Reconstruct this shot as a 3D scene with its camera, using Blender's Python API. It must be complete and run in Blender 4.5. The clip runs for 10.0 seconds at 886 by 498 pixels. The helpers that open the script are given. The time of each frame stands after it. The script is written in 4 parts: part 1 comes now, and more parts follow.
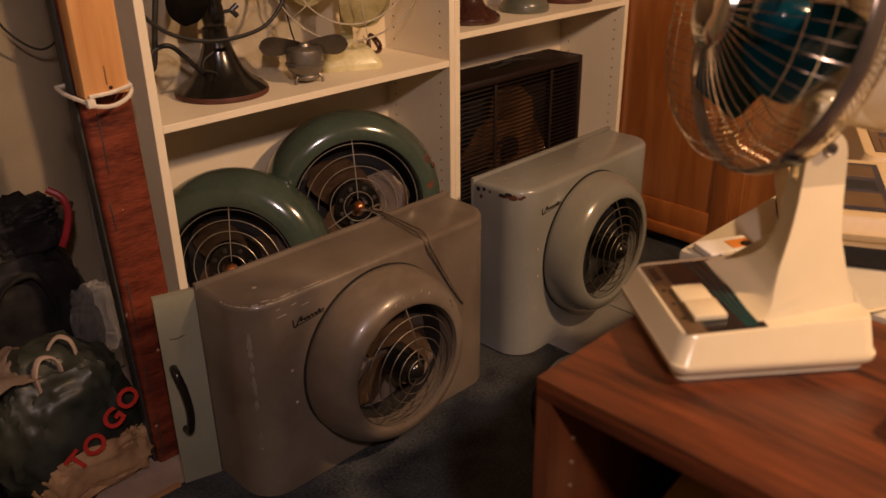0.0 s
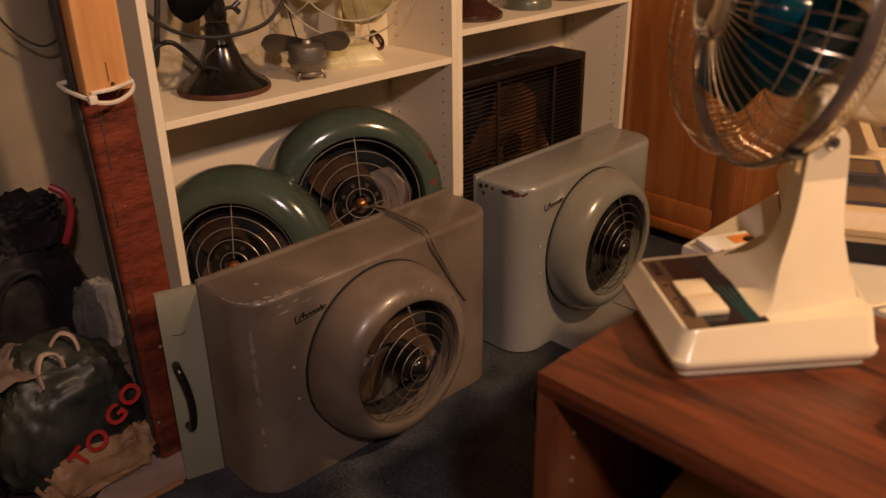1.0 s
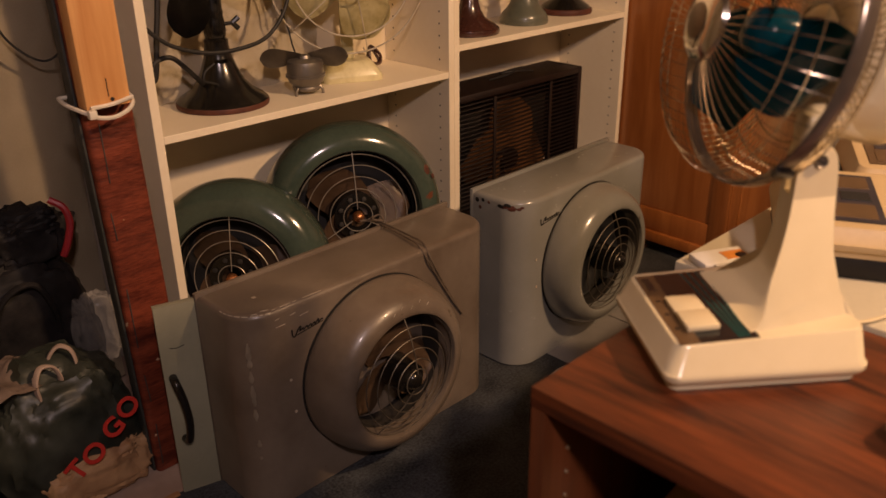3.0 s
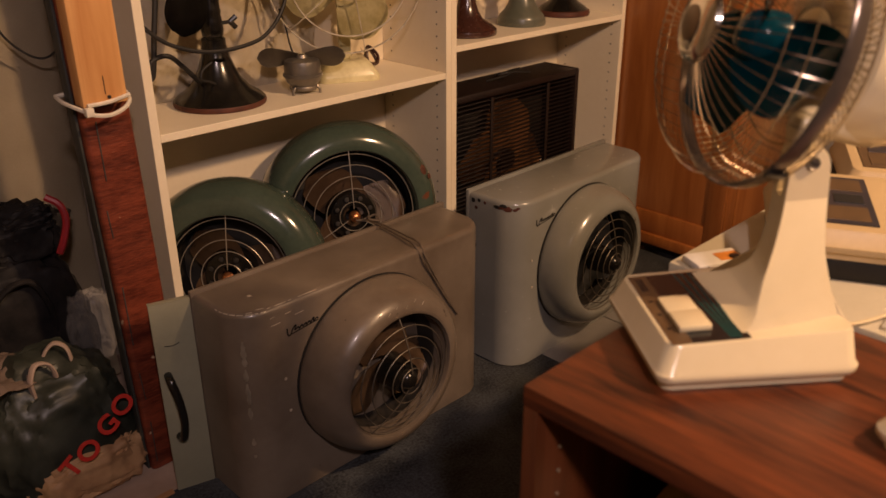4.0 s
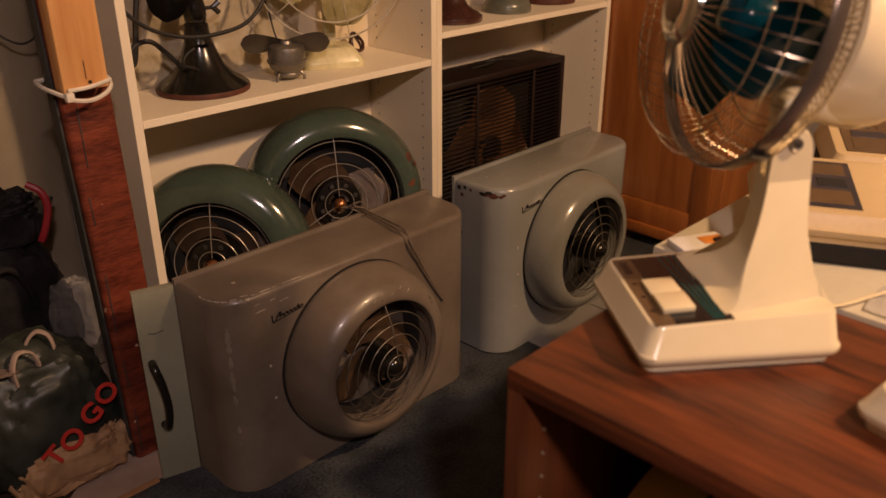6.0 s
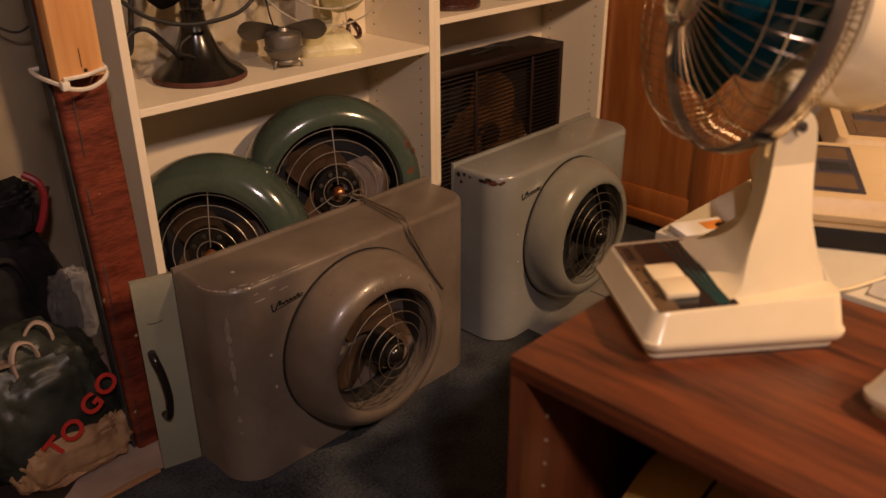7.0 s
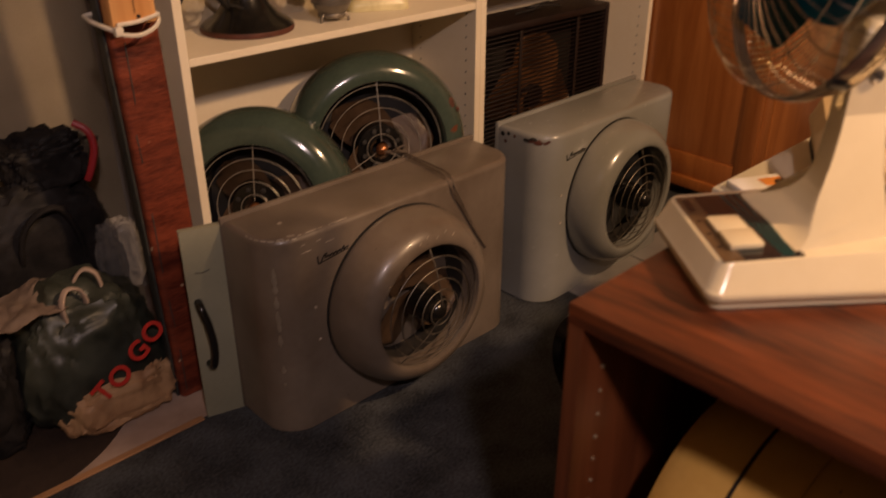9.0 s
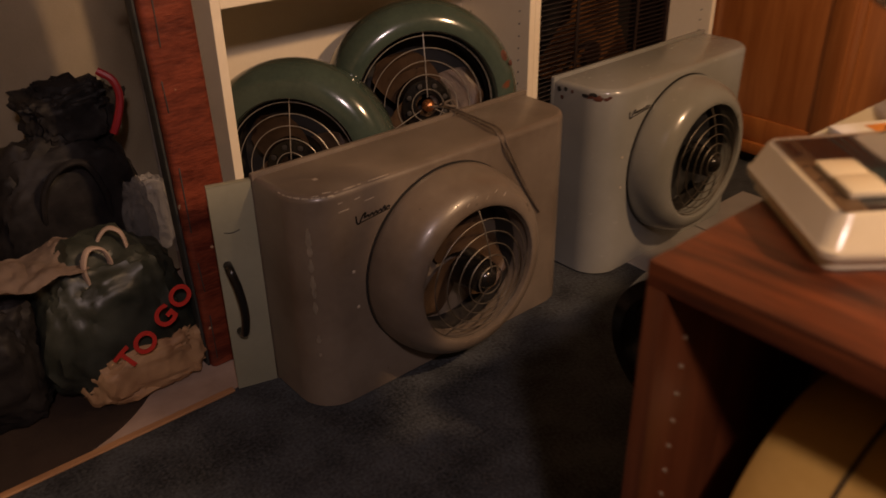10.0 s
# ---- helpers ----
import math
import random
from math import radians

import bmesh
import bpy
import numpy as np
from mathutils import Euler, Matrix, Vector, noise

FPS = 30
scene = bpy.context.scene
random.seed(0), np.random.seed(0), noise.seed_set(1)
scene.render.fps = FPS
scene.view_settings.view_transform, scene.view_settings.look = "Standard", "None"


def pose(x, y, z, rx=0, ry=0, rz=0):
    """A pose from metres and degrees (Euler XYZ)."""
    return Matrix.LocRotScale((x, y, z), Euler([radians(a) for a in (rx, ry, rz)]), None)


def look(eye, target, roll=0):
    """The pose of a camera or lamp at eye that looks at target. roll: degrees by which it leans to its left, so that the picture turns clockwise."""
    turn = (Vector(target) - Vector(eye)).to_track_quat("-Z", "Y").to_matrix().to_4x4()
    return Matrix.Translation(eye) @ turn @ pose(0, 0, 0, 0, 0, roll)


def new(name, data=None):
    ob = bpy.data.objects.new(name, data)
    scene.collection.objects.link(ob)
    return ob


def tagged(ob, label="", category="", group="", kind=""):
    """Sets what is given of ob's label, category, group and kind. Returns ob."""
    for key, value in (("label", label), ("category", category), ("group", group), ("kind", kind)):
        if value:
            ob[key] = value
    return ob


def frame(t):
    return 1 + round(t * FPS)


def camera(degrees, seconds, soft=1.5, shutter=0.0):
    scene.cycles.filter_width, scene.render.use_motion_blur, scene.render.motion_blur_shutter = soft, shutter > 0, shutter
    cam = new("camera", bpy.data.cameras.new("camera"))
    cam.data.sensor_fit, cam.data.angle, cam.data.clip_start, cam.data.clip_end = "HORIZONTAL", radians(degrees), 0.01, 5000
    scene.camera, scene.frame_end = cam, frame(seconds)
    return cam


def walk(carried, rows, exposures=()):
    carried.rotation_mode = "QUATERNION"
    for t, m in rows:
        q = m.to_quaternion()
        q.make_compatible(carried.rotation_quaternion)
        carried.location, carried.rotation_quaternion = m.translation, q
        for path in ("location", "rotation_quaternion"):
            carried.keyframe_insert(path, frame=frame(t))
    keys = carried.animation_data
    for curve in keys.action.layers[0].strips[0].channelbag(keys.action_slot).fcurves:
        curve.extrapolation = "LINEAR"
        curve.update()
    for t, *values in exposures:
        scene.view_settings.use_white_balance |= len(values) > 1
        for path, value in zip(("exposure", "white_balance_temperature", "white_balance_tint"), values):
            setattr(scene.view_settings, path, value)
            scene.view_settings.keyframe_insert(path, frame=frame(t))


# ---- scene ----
cam = camera(55.94, 10.0, shutter=0.5)
cam.data.dof.use_dof = True
cam.data.dof.focus_distance = 1.95
cam.data.dof.aperture_fstop = 3.8

PATH = [
    (0, (0.005, 0.002, 1.243), (1.272, 1.298, 0.397), -0.73),
    (0.5, (0.003, 0.001, 1.240), (1.266, 1.303, 0.399), -0.61),
    (1, (0.008, -0.001, 1.238), (1.267, 1.301, 0.389), -0.88),
    (1.5, (0.006, -0.001, 1.236), (1.264, 1.303, 0.389), -0.93),
    (2, (0.008, -0.008, 1.246), (1.270, 1.301, 0.412), -0.78),
    (2.5, (0.005, -0.008, 1.249), (1.274, 1.300, 0.424), -0.80),
    (4, (0.003, -0.017, 1.248), (1.279, 1.286, 0.426), -0.22),
    (4.5, (0.003, -0.017, 1.248), (1.284, 1.283, 0.432), 0.11),
    (5, (0.002, -0.021, 1.247), (1.292, 1.268, 0.427), -0.13),
    (5.5, (0.004, -0.023, 1.242), (1.295, 1.261, 0.415), -0.00),
    (7, (0.009, -0.013, 1.231), (1.294, 1.252, 0.365), -0.38),
    (7.5, (0.008, -0.012, 1.231), (1.290, 1.254, 0.363), -0.47),
    (8, (0.007, -0.014, 1.234), (1.288, 1.257, 0.371), -0.23),
    (8.5, (-0.000, -0.014, 1.234), (1.283, 1.259, 0.378), -0.24),
    (9, (-0.024, 0.009, 1.200), (1.193, 1.297, 0.272), -0.00),
    (9.5, (-0.029, 0.028, 1.170), (1.128, 1.334, 0.192), -0.69),
    (9.8, (-0.003, 0.052, 1.147), (1.142, 1.370, 0.171), -0.76),
    (10, (0.052, 0.103, 1.099), (1.172, 1.445, 0.127), -0.92),
]
walk(cam, [(t, look(eye, target, roll)) for t, eye, target, roll in PATH], [(0, 0.0), (8.6, 0.0), (9.3, -0.10), (10.0, -0.17)])

# ---- world and lights ----
world = bpy.data.worlds.new("world")
world.use_nodes = True
world.node_tree.nodes["Background"].inputs[0].default_value = (0.9, 0.95, 1.0, 1)
world.node_tree.nodes["Background"].inputs[1].default_value = 0.01
scene.world = world


def lamp(name, place, target, power, color, size):
    data = bpy.data.lights.new(name, "AREA")
    data.energy, data.color, data.shape, data.size = power, color, "DISK", size
    ob = new(name, data)
    ob.matrix_world = look(place, target)
    return ob


lamp("ceiling_bulb", (1.60, -0.86, 2.36), (1.3, 1.4, 0.7), 66, (1.0, 0.60, 0.33), 0.14)
lamp("ceiling_bulb", (-0.30, -0.85, 2.20), (1.15, 1.2, 0.3), 24, (1.0, 0.735, 0.70), 0.16)

# ---- materials ----


def nodes_of(name):
    m = bpy.data.materials.new(name)
    m.use_nodes = True
    t = m.node_tree
    return m, t, t.nodes["Principled BSDF"]


def surface(name, c1, c2, rough=0.5, metal=0.0, scale=6.0, fine=90.0, bump=0.1, chips=None, chip_at=0.7, chip_scale=18.0, stretch=(1, 1, 1), coat=0.0, grain=0.22, specks=None, spread=0.42):
    """Two-tone surface: broad stains, fine grain, relief and worn chips."""
    m, t, b = nodes_of(name)
    n, l = t.nodes, t.links
    co = n.new("ShaderNodeTexCoord")
    mp = n.new("ShaderNodeMapping")
    mp.inputs["Scale"].default_value = stretch
    l.new(co.outputs["Object"], mp.inputs[0])
    big, small = n.new("ShaderNodeTexNoise"), n.new("ShaderNodeTexNoise")
    big.inputs["Scale"].default_value, big.inputs["Detail"].default_value = scale, 6
    small.inputs["Scale"].default_value, small.inputs["Detail"].default_value = fine, 4
    for k in (big, small):
        l.new(mp.outputs[0], k.inputs["Vector"])
    mixf = n.new("ShaderNodeMath")
    mixf.operation = "MULTIPLY_ADD"
    mixf.inputs[1].default_value = grain
    l.new(small.outputs[0], mixf.inputs[0])
    l.new(big.outputs[0], mixf.inputs[2])
    ramp = n.new("ShaderNodeValToRGB")
    mid = 0.61 + 0.5 * (grain - 0.22)
    ramp.color_ramp.elements[0].position, ramp.color_ramp.elements[1].position = max(0.0, mid - spread / 2), mid + spread / 2
    ramp.color_ramp.elements[0].color, ramp.color_ramp.elements[1].color = (*c1, 1), (*c2, 1)
    if mid + spread / 2 > 1:
        ramp.color_ramp.elements[0].position, ramp.color_ramp.elements[1].position = 0.5 - spread / 2, 0.5 + spread / 2
        sh = n.new("ShaderNodeMath")
        sh.operation = "SUBTRACT"
        sh.inputs[1].default_value = mid - 0.5
        l.new(mixf.outputs[0], sh.inputs[0])
        l.new(sh.outputs[0], ramp.inputs[0])
    else:
        l.new(mixf.outputs[0], ramp.inputs[0])
    out = ramp.outputs[0]
    rr = n.new("ShaderNodeMapRange")
    rr.inputs["To Min"].default_value, rr.inputs["To Max"].default_value = rough * 0.75, min(1, rough * 1.3)
    l.new(small.outputs[0], rr.inputs["Value"])
    l.new(rr.outputs[0], b.inputs["Roughness"])
    for chips, chip_at, chip_scale in [c for c in ((chips, chip_at, chip_scale), specks) if c and c[0]]:
        ch = n.new("ShaderNodeTexNoise")
        ch.inputs["Scale"].default_value, ch.inputs["Detail"].default_value = chip_scale, 9
        l.new(co.outputs["Object"], ch.inputs["Vector"])
        cut = n.new("ShaderNodeValToRGB")
        cut.color_ramp.elements[0].position, cut.color_ramp.elements[1].position = chip_at, chip_at + 0.02
        l.new(ch.outputs[0], cut.inputs[0])
        mx = n.new("ShaderNodeMixRGB")
        mx.inputs[2].default_value = (*chips, 1)
        l.new(cut.outputs[0], mx.inputs[0])
        l.new(out, mx.inputs[1])
        out = mx.outputs[0]
    l.new(out, b.inputs["Base Color"])
    b.inputs["Metallic"].default_value = metal
    b.inputs["Coat Weight"].default_value = coat
    b.inputs["Coat Roughness"].default_value = 0.12
    if bump:
        bp = n.new("ShaderNodeBump")
        bp.inputs["Strength"].default_value, bp.inputs["Distance"].default_value = bump, 0.002
        l.new(mixf.outputs[0], bp.inputs["Height"])
        l.new(bp.outputs[0], b.inputs["Normal"])
    return m


def timber(name, c1, c2, rough=0.4, along="x", scale=1.0, coat=0.0):
    """Wood with grain running along one axis."""
    m, t, b = nodes_of(name)
    n, l = t.nodes, t.links
    co, mp = n.new("ShaderNodeTexCoord"), n.new("ShaderNodeMapping")
    s = {"x": (1.2, 14, 14), "y": (14, 1.2, 14), "z": (14, 14, 1.2)}[along]
    mp.inputs["Scale"].default_value = [v * scale for v in s]
    l.new(co.outputs["Object"], mp.inputs[0])
    a, c = n.new("ShaderNodeTexNoise"), n.new("ShaderNodeTexNoise")
    a.inputs["Scale"].default_value, a.inputs["Detail"].default_value, a.inputs["Distortion"].default_value = 1.6, 8, 0.9
    c.inputs["Scale"].default_value, c.inputs["Detail"].default_value = 9.0, 5
    l.new(mp.outputs[0], a.inputs["Vector"])
    l.new(mp.outputs[0], c.inputs["Vector"])
    ad = n.new("ShaderNodeMath")
    ad.operation = "MULTIPLY_ADD"
    ad.inputs[1].default_value = 0.3
    l.new(c.outputs[0], ad.inputs[0])
    l.new(a.outputs[0], ad.inputs[2])
    ramp = n.new("ShaderNodeValToRGB")
    ramp.color_ramp.elements[0].position, ramp.color_ramp.elements[1].position = 0.45, 0.85
    ramp.color_ramp.elements[0].color, ramp.color_ramp.elements[1].color = (*c1, 1), (*c2, 1)
    l.new(ad.outputs[0], ramp.inputs[0])
    l.new(ramp.outputs[0], b.inputs["Base Color"])
    b.inputs["Roughness"].default_value = rough
    b.inputs["Coat Weight"].default_value = coat
    b.inputs["Coat Roughness"].default_value = 0.25
    bp = n.new("ShaderNodeBump")
    bp.inputs["Strength"].default_value, bp.inputs["Distance"].default_value = 0.12, 0.001
    l.new(ad.outputs[0], bp.inputs["Height"])
    l.new(bp.outputs[0], b.inputs["Normal"])
    return m


def plain(name, c, rough=0.5, metal=0.0, coat=0.0, transmission=0.0, alpha=1.0):
    m, t, b = nodes_of(name)
    n, l = t.nodes, t.links
    co, k = n.new("ShaderNodeTexCoord"), n.new("ShaderNodeTexNoise")
    k.inputs["Scale"].default_value, k.inputs["Detail"].default_value = 30, 5
    l.new(co.outputs["Object"], k.inputs["Vector"])
    ramp = n.new("ShaderNodeValToRGB")
    ramp.color_ramp.elements[0].position, ramp.color_ramp.elements[1].position = 0.3, 0.75
    ramp.color_ramp.elements[0].color = (*[v * 0.8 for v in c], 1)
    ramp.color_ramp.elements[1].color = (*[min(1, v * 1.12) for v in c], 1)
    l.new(k.outputs[0], ramp.inputs[0])
    l.new(ramp.outputs[0], b.inputs["Base Color"])
    rr = n.new("ShaderNodeMapRange")
    rr.inputs["To Min"].default_value, rr.inputs["To Max"].default_value = rough * 0.8, min(1, rough * 1.25)
    l.new(k.outputs[0], rr.inputs["Value"])
    l.new(rr.outputs[0], b.inputs["Roughness"])
    b.inputs["Metallic"].default_value = metal
    b.inputs["Coat Weight"].default_value = coat
    b.inputs["Transmission Weight"].default_value = transmission
    b.inputs["Alpha"].default_value = alpha
    return m


M_MELAMINE = surface("cream_melamine", (0.76, 0.66, 0.48), (0.85, 0.77, 0.60), 0.42, scale=3, fine=60, bump=0.03)
M_BACK = surface("hardboard_back", (0.70, 0.60, 0.43), (0.80, 0.71, 0.54), 0.6, scale=3, bump=0.06)
M_CRINKLE = surface("cream_plastic_sheet", (0.70, 0.61, 0.44), (0.82, 0.74, 0.57), 0.28, scale=7, fine=40, bump=0.5, coat=0.2)
M_HOLE = plain("dark_hole", (0.03, 0.02, 0.015), 0.8)
M_GRAY = surface("taupe_enamel", (0.108, 0.083, 0.061), (0.186, 0.151, 0.117), 0.34, spread=0.36, scale=5, fine=60, bump=0.01, grain=0.15, chips=(0.34, 0.29, 0.23), chip_at=0.735, chip_scale=9, coat=0.15, specks=((0.05, 0.035, 0.022), 0.725, 26))
M_SCUFF = surface("bare_scuff", (0.28, 0.24, 0.18), (0.50, 0.43, 0.34), 0.6, scale=40, bump=0.1)
M_FLANGE = surface("sage_flange_paint", (0.23, 0.23, 0.165), (0.30, 0.295, 0.215), 0.45, scale=4, bump=0.04, chips=(0.12, 0.11, 0.09), chip_at=0.75, chip_scale=14)
M_SAGE = surface("sage_gray_enamel", (0.192, 0.192, 0.170), (0.266, 0.268, 0.248), 0.24, scale=3.5, fine=60, bump=0.0, grain=0.06, spread=0.42, chips=(0.07, 0.035, 0.02), chip_at=0.745, chip_scale=13, specks=((0.12, 0.105, 0.08), 0.745, 30), coat=0.3)
M_GREEN = surface("green_enamel", (0.030, 0.047, 0.036), (0.066, 0.091, 0.069), 0.15, scale=5, fine=100, bump=0.02, chips=(0.14, 0.05, 0.025), chip_at=0.725, chip_scale=8, coat=0.5)
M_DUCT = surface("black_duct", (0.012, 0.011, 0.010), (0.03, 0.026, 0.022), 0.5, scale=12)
M_WIRE = surface("tarnished_wire", (0.36, 0.33, 0.28), (0.62, 0.57, 0.49), 0.34, metal=0.7, scale=40, bump=0.05)
M_PALEWIRE = surface("pale_plated_wire", (0.50, 0.45, 0.36), (0.74, 0.68, 0.56), 0.3, metal=0.5, scale=40, bump=0.05)
M_DULLWIRE = surface("grimy_wire", (0.07, 0.06, 0.05), (0.19, 0.165, 0.13), 0.45, metal=0.6, scale=40, bump=0.05)
M_BLADE = surface("tan_bakelite_blade", (0.085, 0.050, 0.028), (0.19, 0.118, 0.068), 0.42, scale=6, coat=0.05)
M_SLATEBLADE = surface("slate_blade", (0.022, 0.024, 0.028), (0.06, 0.064, 0.072), 0.35, scale=6, coat=0.2)
M_COPPER = surface("copper_cap", (0.42, 0.16, 0.06), (0.62, 0.27, 0.12), 0.28, metal=0.85, scale=30)
M_BLACK = surface("black_japan", (0.004, 0.0037, 0.0033), (0.012, 0.0105, 0.009), 0.22, scale=8, bump=0.04, coat=0.15)
M_RUSTRIM = surface("rusty_felt_rim", (0.045, 0.011, 0.006), (0.10, 0.028, 0.014), 0.6, scale=30, bump=0.3)
M_RUSTSPOT = surface("flaked_rust", (0.05, 0.015, 0.008), (0.11, 0.034, 0.016), 0.7, scale=60, bump=0.4)
M_RUBBER = surface("black_cord", (0.006, 0.0055, 0.005), (0.014, 0.0125, 0.011), 0.6, scale=30)
M_BROWNCORD = surface("brown_cord", (0.07, 0.05, 0.035), (0.13, 0.10, 0.07), 0.7, scale=60, bump=0.3)
M_POST = surface("rust_red_paint", (0.06, 0.010, 0.005), (0.20, 0.042, 0.019), 0.45, scale=12, fine=80, bump=0.6, chips=(0.012, 0.008, 0.006), chip_at=0.70, chip_scale=16, stretch=(0.6, 0.6, 3.2), grain=0.55, spread=0.40, specks=((0.42, 0.30, 0.20), 0.715, 40))
M_POSTEDGE = surface("dark_post_edge", (0.02, 0.026, 0.026), (0.05, 0.05, 0.045), 0.6, scale=20, bump=0.3)
M_PINE = timber("raw_pine", (0.55, 0.25, 0.08), (0.74, 0.41, 0.16), 0.55, "z", 1.0)
M_TIE = plain("white_nylon", (0.72, 0.66, 0.55), 0.4)
M_CURTAIN = surface("beige_canvas", (0.42, 0.35, 0.235), (0.56, 0.48, 0.34), 0.9, scale=5, fine=220, bump=0.2)
M_FLOOR = surface("charcoal_carpet", (0.005, 0.006, 0.0075), (0.056, 0.062, 0.070), 0.9, scale=9, fine=150, bump=0.9, grain=1.1, spread=0.5)
M_TILE = surface("pale_floor_tile", (0.19, 0.18, 0.17), (0.28, 0.265, 0.25), 0.4, scale=6, fine=60, bump=0.05)
M_CONCRETE = surface("pinkish_concrete", (0.28, 0.20, 0.155), (0.42, 0.315, 0.25), 0.8, scale=9, fine=60, bump=0.2)
M_STRIP = timber("threshold_wood", (0.26, 0.13, 0.06), (0.42, 0.24, 0.12), 0.5, "x")
M_WALL = surface("cellar_wall", (0.30, 0.26, 0.21), (0.40, 0.35, 0.29), 0.85, scale=3, bump=0.2)
M_OAK = timber("honey_oak", (0.275, 0.084, 0.0175), (0.41, 0.146, 0.036), 0.36, "z", 0.9, coat=0.25)
M_DESK = timber("walnut_laminate", (0.030, 0.0065, 0.0022), (0.170, 0.042, 0.011), 0.46, "y", 2.1, coat=0.03)
M_DESKV = timber("walnut_laminate_upright", (0.06, 0.015, 0.005), (0.165, 0.048, 0.017), 0.38, "z", 0.75, coat=0.08)
M_PIN = surface("brass_pin", (0.50, 0.40, 0.26), (0.75, 0.62, 0.42), 0.3, metal=0.8)
M_WHITE = surface("ivory_plastic", (0.66, 0.555, 0.345), (0.75, 0.65, 0.44), 0.22, scale=3, fine=40, bump=0.01, coat=0.3)
M_PANEL = plain("black_panel", (0.012, 0.014, 0.016), 0.25, coat=0.3)
M_PANELBROWN = plain("bronze_panel", (0.16, 0.10, 0.05), 0.35, metal=0.3)
M_TEALSTRIPE = plain("teal_stripe", (0.006, 0.055, 0.054), 0.3)
M_CHROME = plain("chrome", (0.72, 0.70, 0.66), 0.12, metal=1.0)
M_RIM = surface("smoked_rim", (0.13, 0.10, 0.075), (0.23, 0.18, 0.135), 0.2, metal=0.6, scale=10)
M_SMOKEWIRE = plain("smoky_plated_wire", (0.34, 0.27, 0.20), 0.22, metal=0.95)
M_GOLDWIRE = plain("gold_tinted_wire", (0.60, 0.48, 0.30), 0.25, metal=0.9)
M_BROWNBOX = surface("dark_brown_steel", (0.006, 0.0022, 0.0018), (0.013, 0.005, 0.0036), 0.5, scale=6, bump=0.05, coat=0.1)
M_SLAT = surface("brown_slat", (0.006, 0.0032, 0.0026), (0.014, 0.007, 0.005), 0.5, scale=12)
M_TANBLADE = surface("amber_blade", (0.14, 0.06, 0.022), (0.26, 0.125, 0.05), 0.3, scale=8)
M_CREAM = surface("cream_enamel", (0.42, 0.36, 0.17), (0.70, 0.64, 0.38), 0.3, scale=9, bump=0.04, spread=0.3, chips=(0.22, 0.13, 0.06), chip_at=0.67, chip_scale=11, coat=0.2)
M_DRUM = surface("yellowed_cream_enamel", (0.58, 0.33, 0.075), (0.74, 0.46, 0.125), 0.38, scale=5, bump=0.06, chips=(0.15, 0.08, 0.035), chip_at=0.69, chip_scale=9, specks=((0.10, 0.05, 0.02), 0.73, 40))
M_PEWTER = surface("dull_pewter", (0.16, 0.145, 0.125), (0.28, 0.255, 0.22), 0.38, metal=0.7, scale=14, bump=0.1)
M_GREENBASE = surface("gray_green_base", (0.075, 0.082, 0.06), (0.125, 0.13, 0.10), 0.3, scale=8, coat=0.2)
M_MAROON = surface("maroon_base", (0.028, 0.010, 0.008), (0.06, 0.022, 0.015), 0.25, scale=8, coat=0.4)
M_PAPER = surface("creased_paper", (0.62, 0.60, 0.55), (0.76, 0.73, 0.67), 0.6, scale=12, bump=0.4)
M_ORANGE = plain("orange_print", (0.65, 0.24, 0.04), 0.5)
M_TABLE = surface("cream_table_top", (0.50, 0.46, 0.34), (0.62, 0.57, 0.44), 0.4, scale=4)
M_BEIGE = surface("beige_plastic", (0.46, 0.34, 0.18), (0.60, 0.46, 0.26), 0.35, scale=5, bump=0.02)
M_BLUEPANEL = surface("blue_gray_panel", (0.022, 0.022, 0.034), (0.055, 0.045, 0.048), 0.3, scale=14, fine=30)
M_BAGCLEAR = surface("green_gray_plastic", (0.010, 0.013, 0.010), (0.040, 0.046, 0.036), 0.42, scale=11, fine=30, bump=1.0, grain=0.4)
M_BAGTAN = surface("tan_bag_contents", (0.24, 0.13, 0.065), (0.46, 0.29, 0.15), 0.6, scale=14, fine=50, bump=0.7)
M_RED = plain("red_print", (0.50, 0.03, 0.02), 0.5)
M_CLOTH = surface("dusty_pink_cloth", (0.26, 0.19, 0.15), (0.40, 0.31, 0.25), 0.9, scale=10, fine=150, bump=0.5)
M_BLACKCLOTH = surface("black_nylon", (0.006, 0.006, 0.007), (0.022, 0.020, 0.020), 0.5, scale=14, fine=120, bump=0.5)
M_BLACKCLOTH.node_tree.nodes["Principled BSDF"].inputs["Specular IOR Level"].default_value = 0.12
M_REDSTRAP = plain("red_strap", (0.30, 0.012, 0.02), 0.45)
M_FILM, _t, _b = nodes_of("clear_film")
_b.inputs["Base Color"].default_value = (0.75, 0.72, 0.68, 1)
_b.inputs["Roughness"].default_value = 0.15
_b.inputs["Alpha"].default_value = 0.13
_n, _g = _t.nodes.new("ShaderNodeTexNoise"), _t.nodes.new("ShaderNodeBump")
_n.inputs["Scale"].default_value = 22
_g.inputs["Strength"].default_value = 0.9
_t.links.new(_n.outputs[0], _g.inputs["Height"])
_t.links.new(_g.outputs[0], _b.inputs["Normal"])
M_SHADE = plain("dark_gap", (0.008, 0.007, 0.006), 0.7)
M_TEALBLADE, _t2, _b2 = nodes_of("smoked_teal_blade")
_b2.inputs["Base Color"].default_value = (0.0015, 0.036, 0.052, 1)
_b2.inputs["Roughness"].default_value = 0.12
_b2.inputs["Transmission Weight"].default_value = 0.1
